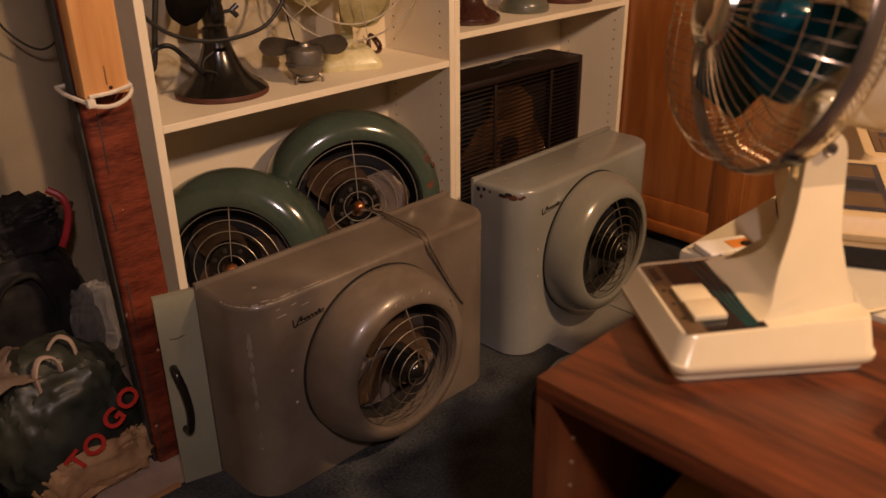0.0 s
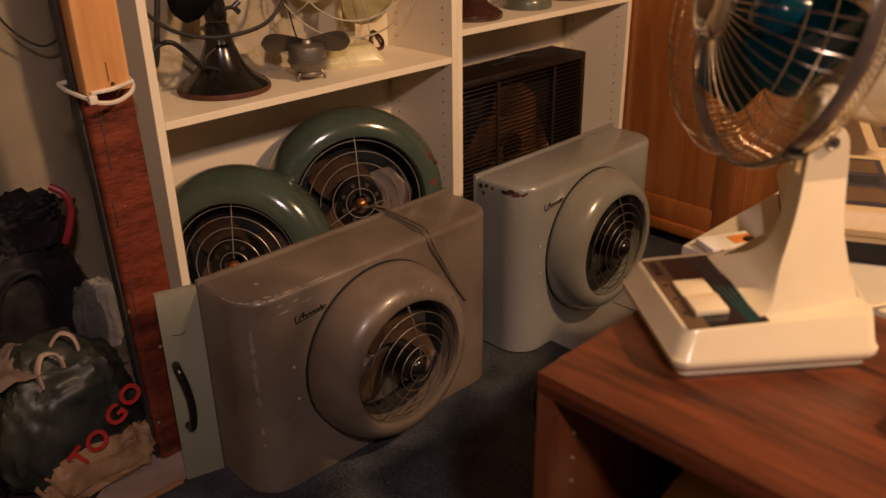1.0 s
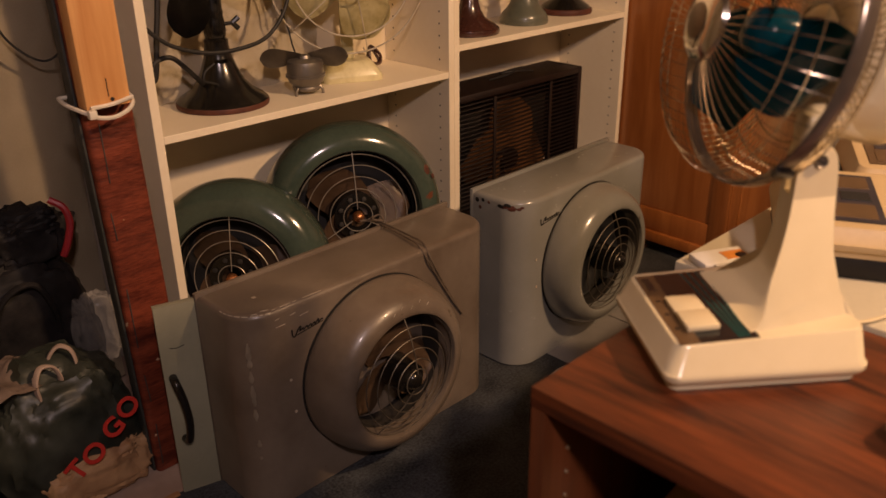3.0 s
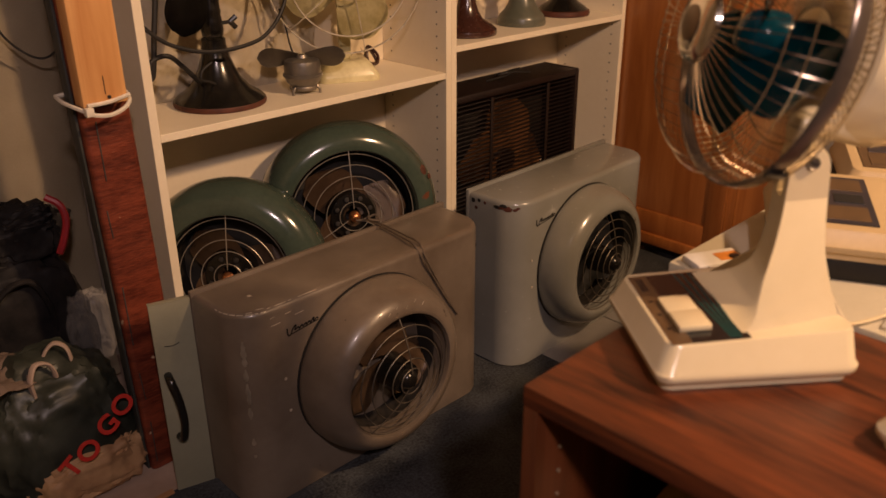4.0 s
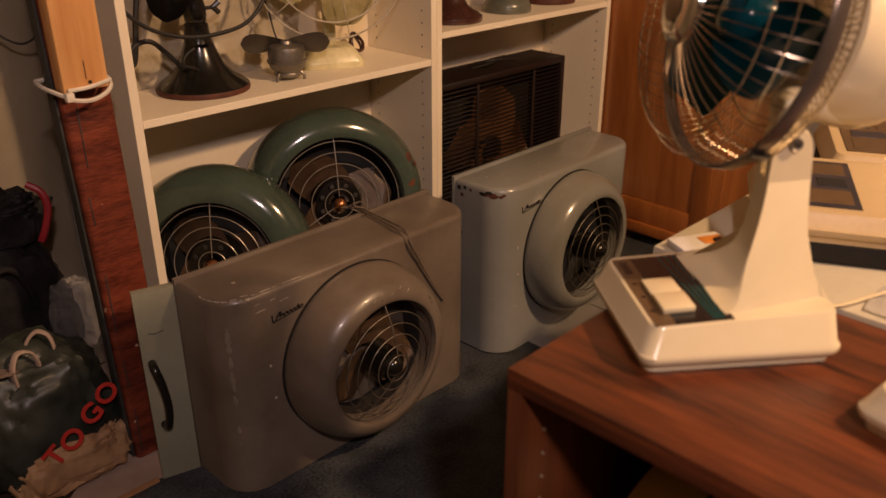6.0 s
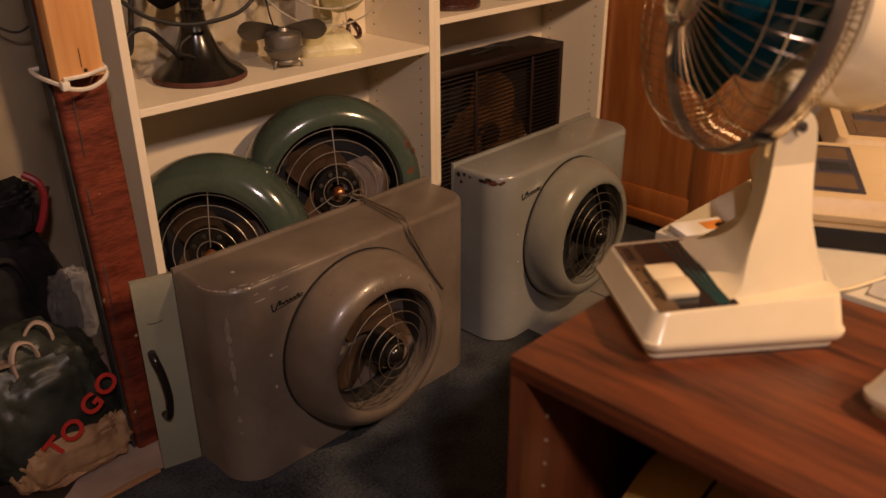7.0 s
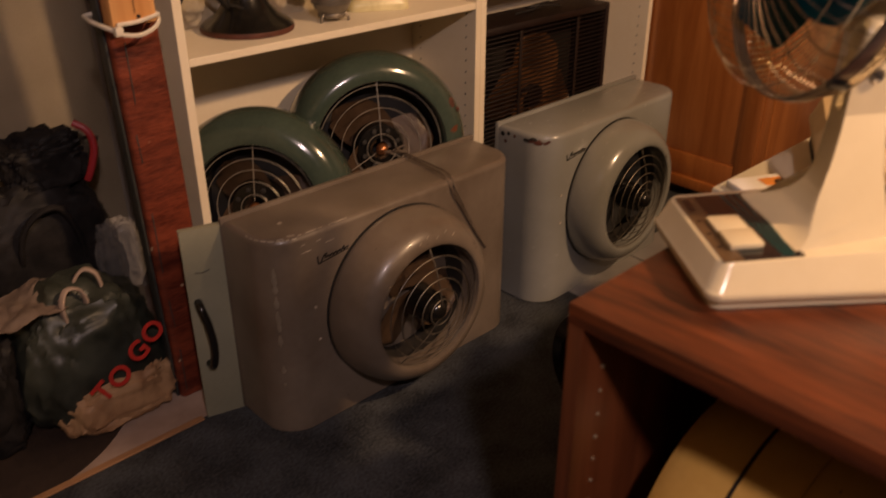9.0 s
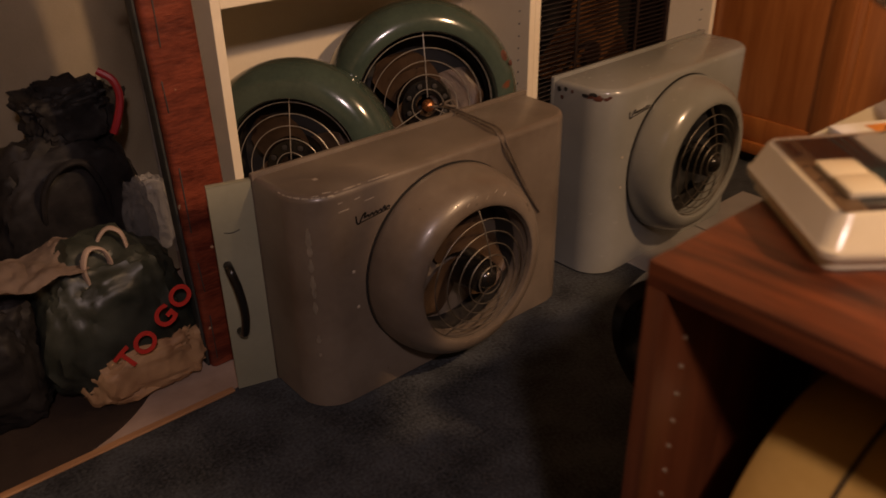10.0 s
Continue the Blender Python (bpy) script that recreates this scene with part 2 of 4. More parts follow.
_b2.inputs["Specular IOR Level"].default_value = 0.2

# ---- mesh helpers ----


def part(name, bm, material, parent=None, label="", smooth=True, m=None):
    """One mesh object from a bmesh, under its thing."""
    me = bpy.data.meshes.new(name)
    if m is not None:
        bm.transform(m)
    bmesh.ops.recalc_face_normals(bm, faces=bm.faces)
    bm.to_mesh(me)
    bm.free()
    for p in me.polygons:
        p.use_smooth = smooth
    if smooth:
        me.set_sharp_from_angle(angle=radians(38))
    me.materials.append(material)
    ob = new(name, me)
    if parent is not None:
        ob.parent = parent
    if label:
        ob["label"] = label
    return ob


def thing(name, m, label, category, group=""):
    ob = new(name)
    ob.empty_display_size = 0.05
    ob.matrix_world = m
    return tagged(ob, label, category, group)


def box(x0, y0, z0, x1, y1, z1, bev=0.0, seg=2, bm=None):
    own = bmesh.new()
    bmesh.ops.create_cube(own, size=1)
    own.transform(Matrix.Translation(((x0 + x1) / 2, (y0 + y1) / 2, (z0 + z1) / 2)) @ Matrix.Diagonal((x1 - x0, y1 - y0, z1 - z0, 1)))
    if bev:
        bmesh.ops.bevel(own, geom=own.edges[:], offset=bev, segments=seg, affect="EDGES", profile=0.5)
    if bm is None:
        return own
    merge(bm, own)
    return bm


def merge(bm, own):
    me = bpy.data.meshes.new("tmp")
    own.to_mesh(me)
    own.free()
    bm.from_mesh(me)
    bpy.data.meshes.remove(me)


def lathe(profile, n=48, closed=False, axis="z"):
    """A surface of revolution from (radius, height) pairs; axis 'y' turns height towards -y."""
    bm = bmesh.new()
    rings = []
    for r, h in profile:
        if r < 1e-5:
            rings.append([bm.verts.new((0, 0, h))])
        else:
            rings.append([bm.verts.new((r * math.cos(2 * math.pi * k / n), r * math.sin(2 * math.pi * k / n), h)) for k in range(n)])
    pairs = list(zip(rings, rings[1:] + rings[:1] if closed else rings[1:]))
    for a, b in pairs:
        for k in range(n):
            j = (k + 1) % n
            q = [a[k % len(a)], a[j % len(a)], b[j % len(b)], b[k % len(b)]]
            q = list(dict.fromkeys(q))
            if len(q) > 2:
                bm.faces.new(q)
    if axis == "y":
        bm.transform(Matrix.Rotation(radians(90), 4, "X"))
    if axis == "x":
        bm.transform(Matrix.Rotation(radians(90), 4, "Y"))
    return bm


def tube(points, r, n=6, closed=False, bm=None):
    """A round rod along points."""
    own = bm if bm is not None else bmesh.new()
    pts = [Vector(p) for p in points]
    rings, side = [], None
    for k, p in enumerate(pts):
        a = pts[k - 1] if k or closed else p
        b = pts[(k + 1) % len(pts)] if k + 1 < len(pts) or closed else p
        d = (b - a).normalized()
        if side is None:
            side = d.orthogonal().normalized()
        side = (side - d * side.dot(d)).normalized()
        up = d.cross(side)
        rings.append([own.verts.new(p + r * (math.cos(2 * math.pi * i / n) * side + math.sin(2 * math.pi * i / n) * up)) for i in range(n)])
    for a, b in zip(rings, rings[1:] + rings[:1] if closed else rings[1:]):
        for i in range(n):
            own.faces.new((a[i], a[(i + 1) % n], b[(i + 1) % n], b[i]))
    if not closed:
        own.faces.new(rings[0])
        own.faces.new(rings[-1][::-1])
    return own


def curve(points, steps=8):
    """A smooth line through points."""
    p = [Vector(q) for q in points]
    p = [2 * p[0] - p[1]] + p + [2 * p[-1] - p[-2]]
    out = []
    for a, b, c, d in zip(p, p[1:], p[2:], p[3:]):
        for k in range(steps):
            t = k / steps
            out.append(0.5 * (2 * b + (c - a) * t + (2 * a - 5 * b + 4 * c - d) * t * t + (3 * b - 3 * c + d - a) * t ** 3))
    return out + [p[-2]]


def circle(r, h, n=56):
    return [(r * math.cos(2 * math.pi * k / n), -h, r * math.sin(2 * math.pi * k / n)) for k in range(n)]


def prism(outline, z0, z1, bev=0.0, seg=3, vertical=False):
    """A plan outline pulled up from z0 to z1, with softened rims."""
    bm = bmesh.new()
    f = bm.faces.new([bm.verts.new((x, y, z0)) for x, y in outline])
    up = bmesh.ops.extrude_face_region(bm, geom=[f])
    top = [v for v in up["geom"] if isinstance(v, bmesh.types.BMVert)]
    bmesh.ops.translate(bm, verts=top, vec=(0, 0, z1 - z0))
    if bev:
        rim = [e for e in bm.edges if abs(e.verts[0].co.z - e.verts[1].co.z) < 1e-6 and (vertical or e.verts[0].co.z > (z0 + z1) / 2)]
        bmesh.ops.bevel(bm, geom=rim, offset=bev, segments=seg, affect="EDGES", profile=0.5)
    return bm


def rounded(x0, y0, x1, y1, r, corners="abcd", n=8):
    """A rectangle's outline with chosen corners rounded: a (x0,y0), b (x1,y0), c (x1,y1), d (x0,y1)."""
    out = []
    for key, cx, cy, start in (("a", x0, y0, 180), ("b", x1, y0, 270), ("c", x1, y1, 0), ("d", x0, y1, 90)):
        if key in corners:
            mx, my = cx + (r if cx == x0 else -r), cy + (r if cy == y0 else -r)
            out += [(mx + r * math.cos(radians(start + 90 * k / n)), my + r * math.sin(radians(start + 90 * k / n))) for k in range(n + 1)]
        else:
            out.append((cx, cy))
    return out


def blade(r0, r1, width, pitch, sweep=0.35, n=10, thick=0.0025):
    """One fan blade about the -y axis, reaching along +x."""
    bm = bmesh.new()
    rows = []
    for i in range(n + 1):
        u = i / n
        r = r0 + (r1 - r0) * u
        w = width * (0.45 + 0.55 * math.sin(math.pi * min(1, 0.2 + 0.62 * u))) * (1 if u < 0.85 else math.sqrt(max(0.05, 1 - ((u - 0.85) / 0.16) ** 2)))
        row = []
        for j in range(7):
            v = j / 6 - 0.5
            ang = v * w / max(r, 0.03) + sweep * u
            row.append(bm.verts.new((r * math.cos(ang), pitch * v * (1 - 0.35 * u), r * math.sin(ang))))
        rows.append(row)
    for a, b in zip(rows, rows[1:]):
        for j in range(6):
            bm.faces.new((a[j], a[j + 1], b[j + 1], b[j]))
    bmesh.ops.solidify(bm, geom=bm.faces[:], thickness=thick)
    return bm


def turn_y(a):
    return Matrix.Rotation(radians(a), 4, "Y")


# ---- the room ----
def structure(name, bm, material, label="", smooth=False):
    return tagged(part(name, bm, material, smooth=smooth), label, kind="structure")


structure("floor", box(-1.8, -2.2, -0.08, 3.4, 1.452, 0.0), M_FLOOR, "dark charcoal carpet on the cellar floor")
structure("floor_concrete", box(-1.8, 1.452, -0.08, 3.4, 2.1, -0.004), M_CONCRETE, "bare pinkish concrete floor behind the carpet edge")
structure("trim", box(-1.8, 1.440, 0.0005, 0.60, 1.456, 0.006, 0.002), M_STRIP, "thin wooden threshold strip along the carpet edge")
structure("wall_north", box(-1.9, 2.1, -0.08, 3.5, 2.2, 2.4), M_WALL)
structure("wall_south", box(-1.9, -2.3, -0.08, 3.5, -2.2, 2.4), M_WALL)
structure("wall_west", box(-1.9, -2.2, -0.08, -1.8, 2.1, 2.4), M_WALL)
# added wall out of view on the left, there to block lamp light
structure("wall_light_blocker", box(-0.20, 0.62, 0.0, -0.09, 2.1, 2.4), M_WALL)
structure("wall_east", box(3.4, -2.2, -0.08, 3.5, 2.1, 2.4), M_WALL)
structure("ceiling", box(-1.9, -2.3, 2.4, 3.5, 2.2, 2.5), M_WALL)
for k, (tx, ty) in enumerate(((1.63, 0.985), (1.935, 0.985), (1.63, 0.68))):
    tagged(part("floor_tile", box(tx, ty, -0.004, tx + 0.30, ty + 0.30, 0.003, 0.0015), M_TILE, smooth=False), "pale gray vinyl floor tile", "floor tile", "vinyl tiles", "structure")


# thin dark disc that paints the round-edged shadow onto the concrete
tagged(part("floor_shadow_disc", lathe([(0, 0.0035), (0.335, 0.0035), (0.34, 0.002), (0.34, 0)], 64), surface("dark_brown_floor_shadow", (0.016, 0.009, 0.006), (0.035, 0.021, 0.014), 0.7, scale=10), m=pose(0.22, 1.795, -0.0045)), "round dark brown disc, a painted shadow on the concrete", "mat")


def draped_sheet():
    bm = bmesh.new()
    nx, nz = 60, 30
    grid = []
    for i in range(nx + 1):
        x = -0.085 + 0.810 * i / nx
        col = []
        for j in range(nz + 1):
            z = 0.02 + 2.3 * j / nz
            y = 1.99 + 0.022 * math.sin(x * 17 + 0.5 * math.sin(z * 3)) + 0.018 * math.sin(x * 7.3 + z * 1.4) + 0.012 * noise.noise((x * 5, z * 4, 1))
            col.append(bm.verts.new((x, y, z)))
        grid.append(col)
    for a, b in zip(grid, grid[1:]):
        for j in range(nz):
            bm.faces.new((a[j], b[j], b[j + 1], a[j + 1]))
    bmesh.ops.solidify(bm, geom=bm.faces[:], thickness=0.004)
    return tagged(part("curtain", bm, M_CURTAIN), "hanging beige canvas sheet with soft vertical folds", "curtain")


draped_sheet()


# ---- post, board and ties ----
def post():
    lean = pose(0.622, 1.612, 0, 0, -1.2, 0)
    upright = pose(0.603, 1.612, 0, 0, -0.2, 0)
    t = thing("support_post", lean, "rust-red painted steel post with worn dark chips", "post")
    bm = prism(rounded(-0.018, -0.064, 0.082, -0.022, 0.012, n=5), 0, 2.4)
    bmesh.ops.bisect_plane(bm, geom=bm.verts[:] + bm.edges[:] + bm.faces[:], plane_co=(0, 0, 1.2), plane_no=(0, 0, 1))
    part("shaft", bm, M_POST, t)
    part("edge_strip", box(-0.0240, -0.050, 0, -0.0185, -0.020, 2.4, 0.0015), M_POSTEDGE, t, "dark blue-black edge strip")
    for x, z0, z1, lean in ((-0.006, 0.02, 0.13, 1.2), (-0.004, 0.19, 0.26, -2.0), (-0.007, 0.33, 0.47, 0.8), (-0.003, 0.58, 0.64, -1.5), (0.006, 0.70, 0.82, 1.0)):
        part("seam", box(-0.0011, -0.0008, 0, 0.0011, 0.0005, z1 - z0, 0.0004), M_POSTEDGE, t, "dark crack in the paint", m=pose(x, -0.0648, z0, 0, lean, 0))
    b = tagged(part("pine_board", box(-0.020, -0.106, 0.858, 0.065, -0.0665, 2.4, 0.003), M_PINE, m=upright), "raw pine board strapped upright to the red post", "board")
    tagged(part("nail", lathe([(0, 0.004), (0.0035, 0.003), (0.0035, 0), (0.0012, 0), (0.0012, -0.02)], 12, axis="y"), M_SHADE, m=upright @ pose(0.030, -0.105, 0.872)), "dark nail head in the board end", "nail")
    part("split", box(-0.0008, -0.0004, 0, 0.0008, 0.0004, 0.034), M_SHADE, b, "short split in the board end", m=upright @ pose(0.024, -0.1062, 0.878))
    tie = thing("cable_tie", upright @ pose(0.014, 0, 0.857), "white nylon cable tie looped round post and board", "cable tie")
    loop = [(-0.050, -0.02, 0.012), (-0.050, -0.060, 0.006), (-0.034, -0.104, -0.004), (-0.02, -0.114, -0.012), (0.012, -0.116, -0.016), (0.045, -0.110, -0.006), (0.062, -0.085, 0.006), (0.0635, -0.03, 0.012), (0.01, -0.016, 0.014)]
    pts = curve(loop + loop[:1], 6)[:-1]
    bm = bmesh.new()
    tube(pts, 0.0042, 6, True, bm)
    part("strap", bm, M_TIE, tie)
    part("head", box(-0.036, -0.120, -0.013, -0.021, -0.106, 0.003, 0.002), M_TIE, tie)
    part("upper_strap", tube(curve([(-0.028, -0.1095, 0.006), (0.012, -0.1105, 0.007), (0.054, -0.1095, 0.014)], 5), 0.004, 6), M_TIE, tie)


post()


# ---- bookcases ----
def bookcase(x0, x1, shelf_z, label):
    """Inner faces at x0 and x1; front at y = 1.60."""
    t = thing("bookcase", pose(x0, 1.60, 0), label, "bookcase", "cream bookcases")
    w = x1 - x0
    part("side_panel", box(-0.02, 0, 0.0, 0.0, 0.262, 2.0, 0.0012), M_MELAMINE, t, smooth=False)
    part("side_panel", box(w, 0, 0.0, w + 0.0195, 0.262, 2.0, 0.0012), M_MELAMINE, t, smooth=False)
    part("back_panel", box(-0.018, 0.2625, 0.0, w + 0.018, 0.268, 2.0), M_BACK, t, smooth=False)
    part("plinth", box(0.0005, 0.03, 0.0, w - 0.0005, 0.045, 0.06), M_MELAMINE, t, smooth=False)
    for z in [0.061] + shelf_z + [1.98]:
        part("shelf", box(0.0005, 0.001, z, w - 0.0005, 0.262, z + 0.017, 0.0012), M_MELAMINE, t, smooth=False)
    for side, sx in ((0, 0.0), (1, w)):
        for row, y in enumerate((0.037, 0.225)):
            bm = bmesh.new()
            for k in range(42):
                own = bmesh.new()
                bmesh.ops.create_circle(own, cap_ends=True, segments=10, radius=0.0026)
                own.transform(pose(sx + (0.0004 if side == 0 else -0.0004), y, 0.14 + 0.032 * k, 0, 90, 0))
                merge(bm, own)
            tagged(part("pin_holes", bm, M_HOLE, t, "row of small shelf pin holes", smooth=False), kind="stuff")
    return t


bookcase(0.762, 1.602, [0.733, 1.20], "cream melamine bookcase holding old fans, adjustable shelves")
bookcase(1.642, 2.425, [0.80, 1.22], "cream melamine bookcase with a slatted box fan below")


# ---- window fans ----
def ring_grille(parent, radii, r_out, depth, spokes, material, wire=0.0016, dome=0.012):
    """Concentric wires with spokes, about the -y axis, at y = -depth."""
    for r in radii:
        part("grille_ring", tube(circle(r, depth + dome * (1 - (r / r_out) ** 2), 48), wire, 6, True), material, parent)
    for a in spokes:
        pts = [(q * math.cos(radians(a)), -(depth + dome * (1 - (q / r_out) ** 2)) - wire * 1.4, q * math.sin(radians(a))) for q in (0.02, r_out * 0.4, r_out * 0.7, r_out)]
        part("grille_spoke", tube(pts, wire * 1.1, 6), material, parent)


def lettering(parent, m, size, material, slant=0.35):
    """A made-up wave of strokes that stands for a maker's script."""
    pts = [(-0.5, 0.32), (-0.44, -0.1), (-0.36, -0.2), (-0.30, 0.18), (-0.22, 0.28), (-0.24, 0.02), (-0.14, 0.1), (-0.10, -0.02), (-0.02, 0.12), (0.02, -0.02), (0.1, 0.12), (0.14, -0.02), (0.22, 0.12), (0.26, -0.02), (0.34, 0.22), (0.36, -0.02), (0.44, 0.10), (0.5, 0.04)]
    bm = tube(curve([((x + slant * y * 0.4) * size, 0, y * size * 0.42) for x, y in pts], 4), size * 0.022, 5)
    bmesh.ops.scale(bm, vec=(1, 0.25, 1), verts=bm.verts[:])
    tube([(-0.46 * size, 0, -0.08 * size), (0.5 * size, 0, -0.03 * size)], size * 0.014, 5, bm=bm)
    return part("script_mark", bm, material, parent, "dark flowing script-like mark", m=m)


def window_fan(m, w, d, h, paint, cx, cz, r, opening, proud, label, seam_mat, flange=None, corner=0.075, swell=0.035, blades=None):
    """Local: back plane y = 0, body towards -y, left end x = 0, floor z = 0."""
    t = thing("window_fan", m, label, "fan", "window fans")
    body = prism(rounded(0, -d, w, -0.004, corner, "ab", 12), 0.004, h, 0.014, 4)
    part("body", body, paint, t)
    part("back_plate", box(-0.001, -0.0045, 0, w + 0.012, 0.006, h + 0.003, 0.0012), paint, t)
    # the rounded outlet ring
    prof = [(r, 0.0)]
    for k in range(17):
        a = math.pi / 2 * k / 16
        prof.append((opening + (r + 0.004 - opening) * math.cos(a) ** 0.92, proud * (0.06 + 0.94 * math.sin(a) ** 0.95)))
    prof += [(opening - 0.003, proud * 0.985), (opening - 0.005, proud * 0.93), (opening - 0.005, proud * 0.5)]
    ring = part("outlet_ring", lathe(prof, 72, axis="y"), paint, t)
    ring.location = (cx, -d, cz)
    seam = part("ring_seam", lathe([(r + 0.0055, -0.001), (r + 0.0055, 0.003), (r - 0.004, 0.003)], 72, axis="y"), seam_mat, t, "dark seam round the ring")
    seam.location = (cx, -d, cz)
    g = new("grille")
    g.parent, g.location = t, (cx, -d - proud * 0.86, cz)
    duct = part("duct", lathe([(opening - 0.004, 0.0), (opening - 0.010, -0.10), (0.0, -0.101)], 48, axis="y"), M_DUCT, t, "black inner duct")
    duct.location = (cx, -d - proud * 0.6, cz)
    for k in range(3):
        b = part("fan_blade", blade(0.025, opening * 0.86, 0.135, 0.05), blades or M_BLADE, t, "dusty fan blade", m=turn_y(120 * k + 35))
        b.location = (cx, -d - proud * 0.38, cz)
    hub = part("motor_cap", lathe([(0, 0.05), (0.012, 0.049), (0.02, 0.042), (0.024, 0.03), (0.034, 0.028), (0.036, 0.0), (0.04, -0.03)], 28, axis="y"), M_BLACK, t, "black hub cap")
    hub.location = (cx, -d - proud * 0.58 - swell * 0.6, cz)
    n = 6
    ring_grille(g, [opening * (0.20 + 0.76 * k / (n - 1)) for k in range(n)], opening, 0.0, (90, 232), M_DULLWIRE, 0.0014, swell)
    if flange:
        hinge = Matrix.Rotation(radians(-15.5), 4, "Z")
        part("flange", box(-flange, -0.002, 0, -0.002, 0.005, h - 0.010, 0.0012), M_FLANGE, t, "pale sage sheet-metal side flange", m=hinge)
        part("flange_fold", box(-flange, -0.002, h - 0.0095, -0.002, 0.012, h - 0.008, 0.0004), M_FLANGE, t, "folded flange lip", m=hinge)
        hp = [(-flange + 0.017, -0.004, 0.297), (-flange + 0.018, -0.026, 0.292), (-flange + 0.026, -0.036, 0.255), (-flange + 0.031, -0.036, 0.20), (-flange + 0.027, -0.026, 0.150), (-flange + 0.022, -0.004, 0.142)]
        part("handle", tube(curve(hp, 6), 0.0088, 10), M_BLACK, t, "black curved pull handle", m=hinge)
        part("pen_mark", tube(curve([(-flange + 0.02, -0.0025, 0.365), (-flange + 0.035, -0.0025, 0.362), (-flange + 0.05, -0.0025, 0.366)], 4), 0.0009, 5), M_SHADE, t, "thin dark scratch", m=hinge)
    lettering(t, pose(cx - r * 0.90, -d - 0.0014, h - 0.066, 0, -4, 0), 0.080, M_BLACK)
    for sx, sz in ((cx - r - 0.03, cz + 0.05), (cx - r - 0.025, cz - 0.03)):
        s = part("rivet", lathe([(0, 0.0018), (0.003, 0.0012), (0.0036, 0)], 12, axis="y"), M_SCUFF, t)
        s.location = (sx, -d, sz)
    return t


gray = window_fan(pose(0.692, 1.424, 0), 0.710, 0.172, 0.470, M_GRAY, 0.328, 0.249, 0.199, 0.148, 0.106, "taupe enamelled window fan with round outlet and scuffed corners", M_SHADE, flange=0.085, swell=0.044)
sage = window_fan(pose(1.493, 1.410, 0, 0, 0, 1.2), 0.616, 0.172, 0.487, M_SAGE, 0.291, 0.268, 0.198, 0.149, 0.091, "glossy pale sage-gray window fan with rusty chipped edge", M_SHADE, blades=M_SLATEBLADE)
chips = random.Random(11)
for k in range(9):
    # along the rounded front corner, just under the top edge
    a = radians(180 + 90 * (k + chips.uniform(0, 0.8)) / 16)
    px, py = 0.075 + 0.0752 * math.cos(a), -0.097 + 0.0752 * math.sin(a)
    s = chips.uniform(0.5, 1.5) * (1.5 if k < 6 else 1.0)
    bm = lathe([(0, 0.0006), (0.0022, 0.0005), (0.0032, 0)], 7)
    bmesh.ops.scale(bm, vec=(s * chips.uniform(0.9, 2.2), s, 1), verts=bm.verts[:])
    part("rust_chip", bm, M_RUSTRIM if k % 3 else M_SHADE, sage, "dark rust chip on the edge", m=Matrix.Translation((px, py, 0.473 - chips.uniform(0, 0.012))) @ Matrix.Rotation(a + math.pi / 2, 4, "Z") @ Matrix.Rotation(math.pi / 2, 4, "X"))
for k, (y, z, s) in enumerate(((-0.020, 0.466, 1.5), (-0.030, 0.448, 1.2), (-0.022, 0.340, 2.4), (-0.016, 0.272, 1.3), (-0.040, 0.470, 1.2), (-0.060, 0.468, 1.0), (-0.014, 0.405, 1.2))):
    part("rust_chip", lathe([(0, 0.0008), (0.0032 * s, 0.0005), (0.0045 * s, 0)], 8), M_RUSTRIM if k % 2 else M_SHADE, sage, "dark rust chip on the edge", m=pose(-0.0003, y, z, 0, -90, 0))
# worn edge of the taupe fan
rnd = random.Random(5)
for z0, z1 in ((0.352, 0.410), (0.318, 0.346), (0.262, 0.312), (0.226, 0.254), (0.160, 0.178), (0.128, 0.136)):
    bm = bmesh.new()
    n = max(3, int((z1 - z0) / 0.006))
    rows = []
    for k in range(n + 1):
        z = z0 + (z1 - z0) * k / n
        w = rnd.uniform(0.0026, 0.0062) * (0.4 if k in (0, n) else 1)
        o = rnd.uniform(-0.0004, 0.0004)
        rows.append([bm.verts.new((o - w, 0, z)), bm.verts.new((o, -0.0007, z)), bm.verts.new((o + w, 0, z))])
    for p, q in zip(rows, rows[1:]):
        for j in range(2):
            bm.faces.new((p[j], p[j + 1], q[j + 1], q[j]))
    bmesh.ops.solidify(bm, geom=bm.faces[:], thickness=0.0006)
    part("scuff", bm, M_SCUFF, gray, "pale worn strip on the rounded corner", m=pose(0.0214, -0.1506, 0, 0, 0, -45))
for k in range(9):
    part("rim_wear", box(0, 0, 0, rnd.uniform(0.006, 0.024), 0.0016, 0.0006), M_SCUFF, gray, m=pose(0.03 + 0.018 * k + rnd.uniform(0, 0.01), -0.168 + (0.012 if k < 2 else 0), 0.4692, 42, 0, -20 if k < 2 else 0))
for k in range(4):
    x0, z0 = rnd.uniform(0.060, 0.135), 0.450 - 0.007 * k + rnd.uniform(-0.003, 0.003)
    part("scratch", box(0, -0.0004, -0.0006, rnd.uniform(0.008, 0.040), 0.0004, 0.0006), M_SCUFF, gray, "pale scratch", m=pose(x0 if k % 3 else 0.076, -0.1724, z0, 0, rnd.uniform(-6, 4), 0))
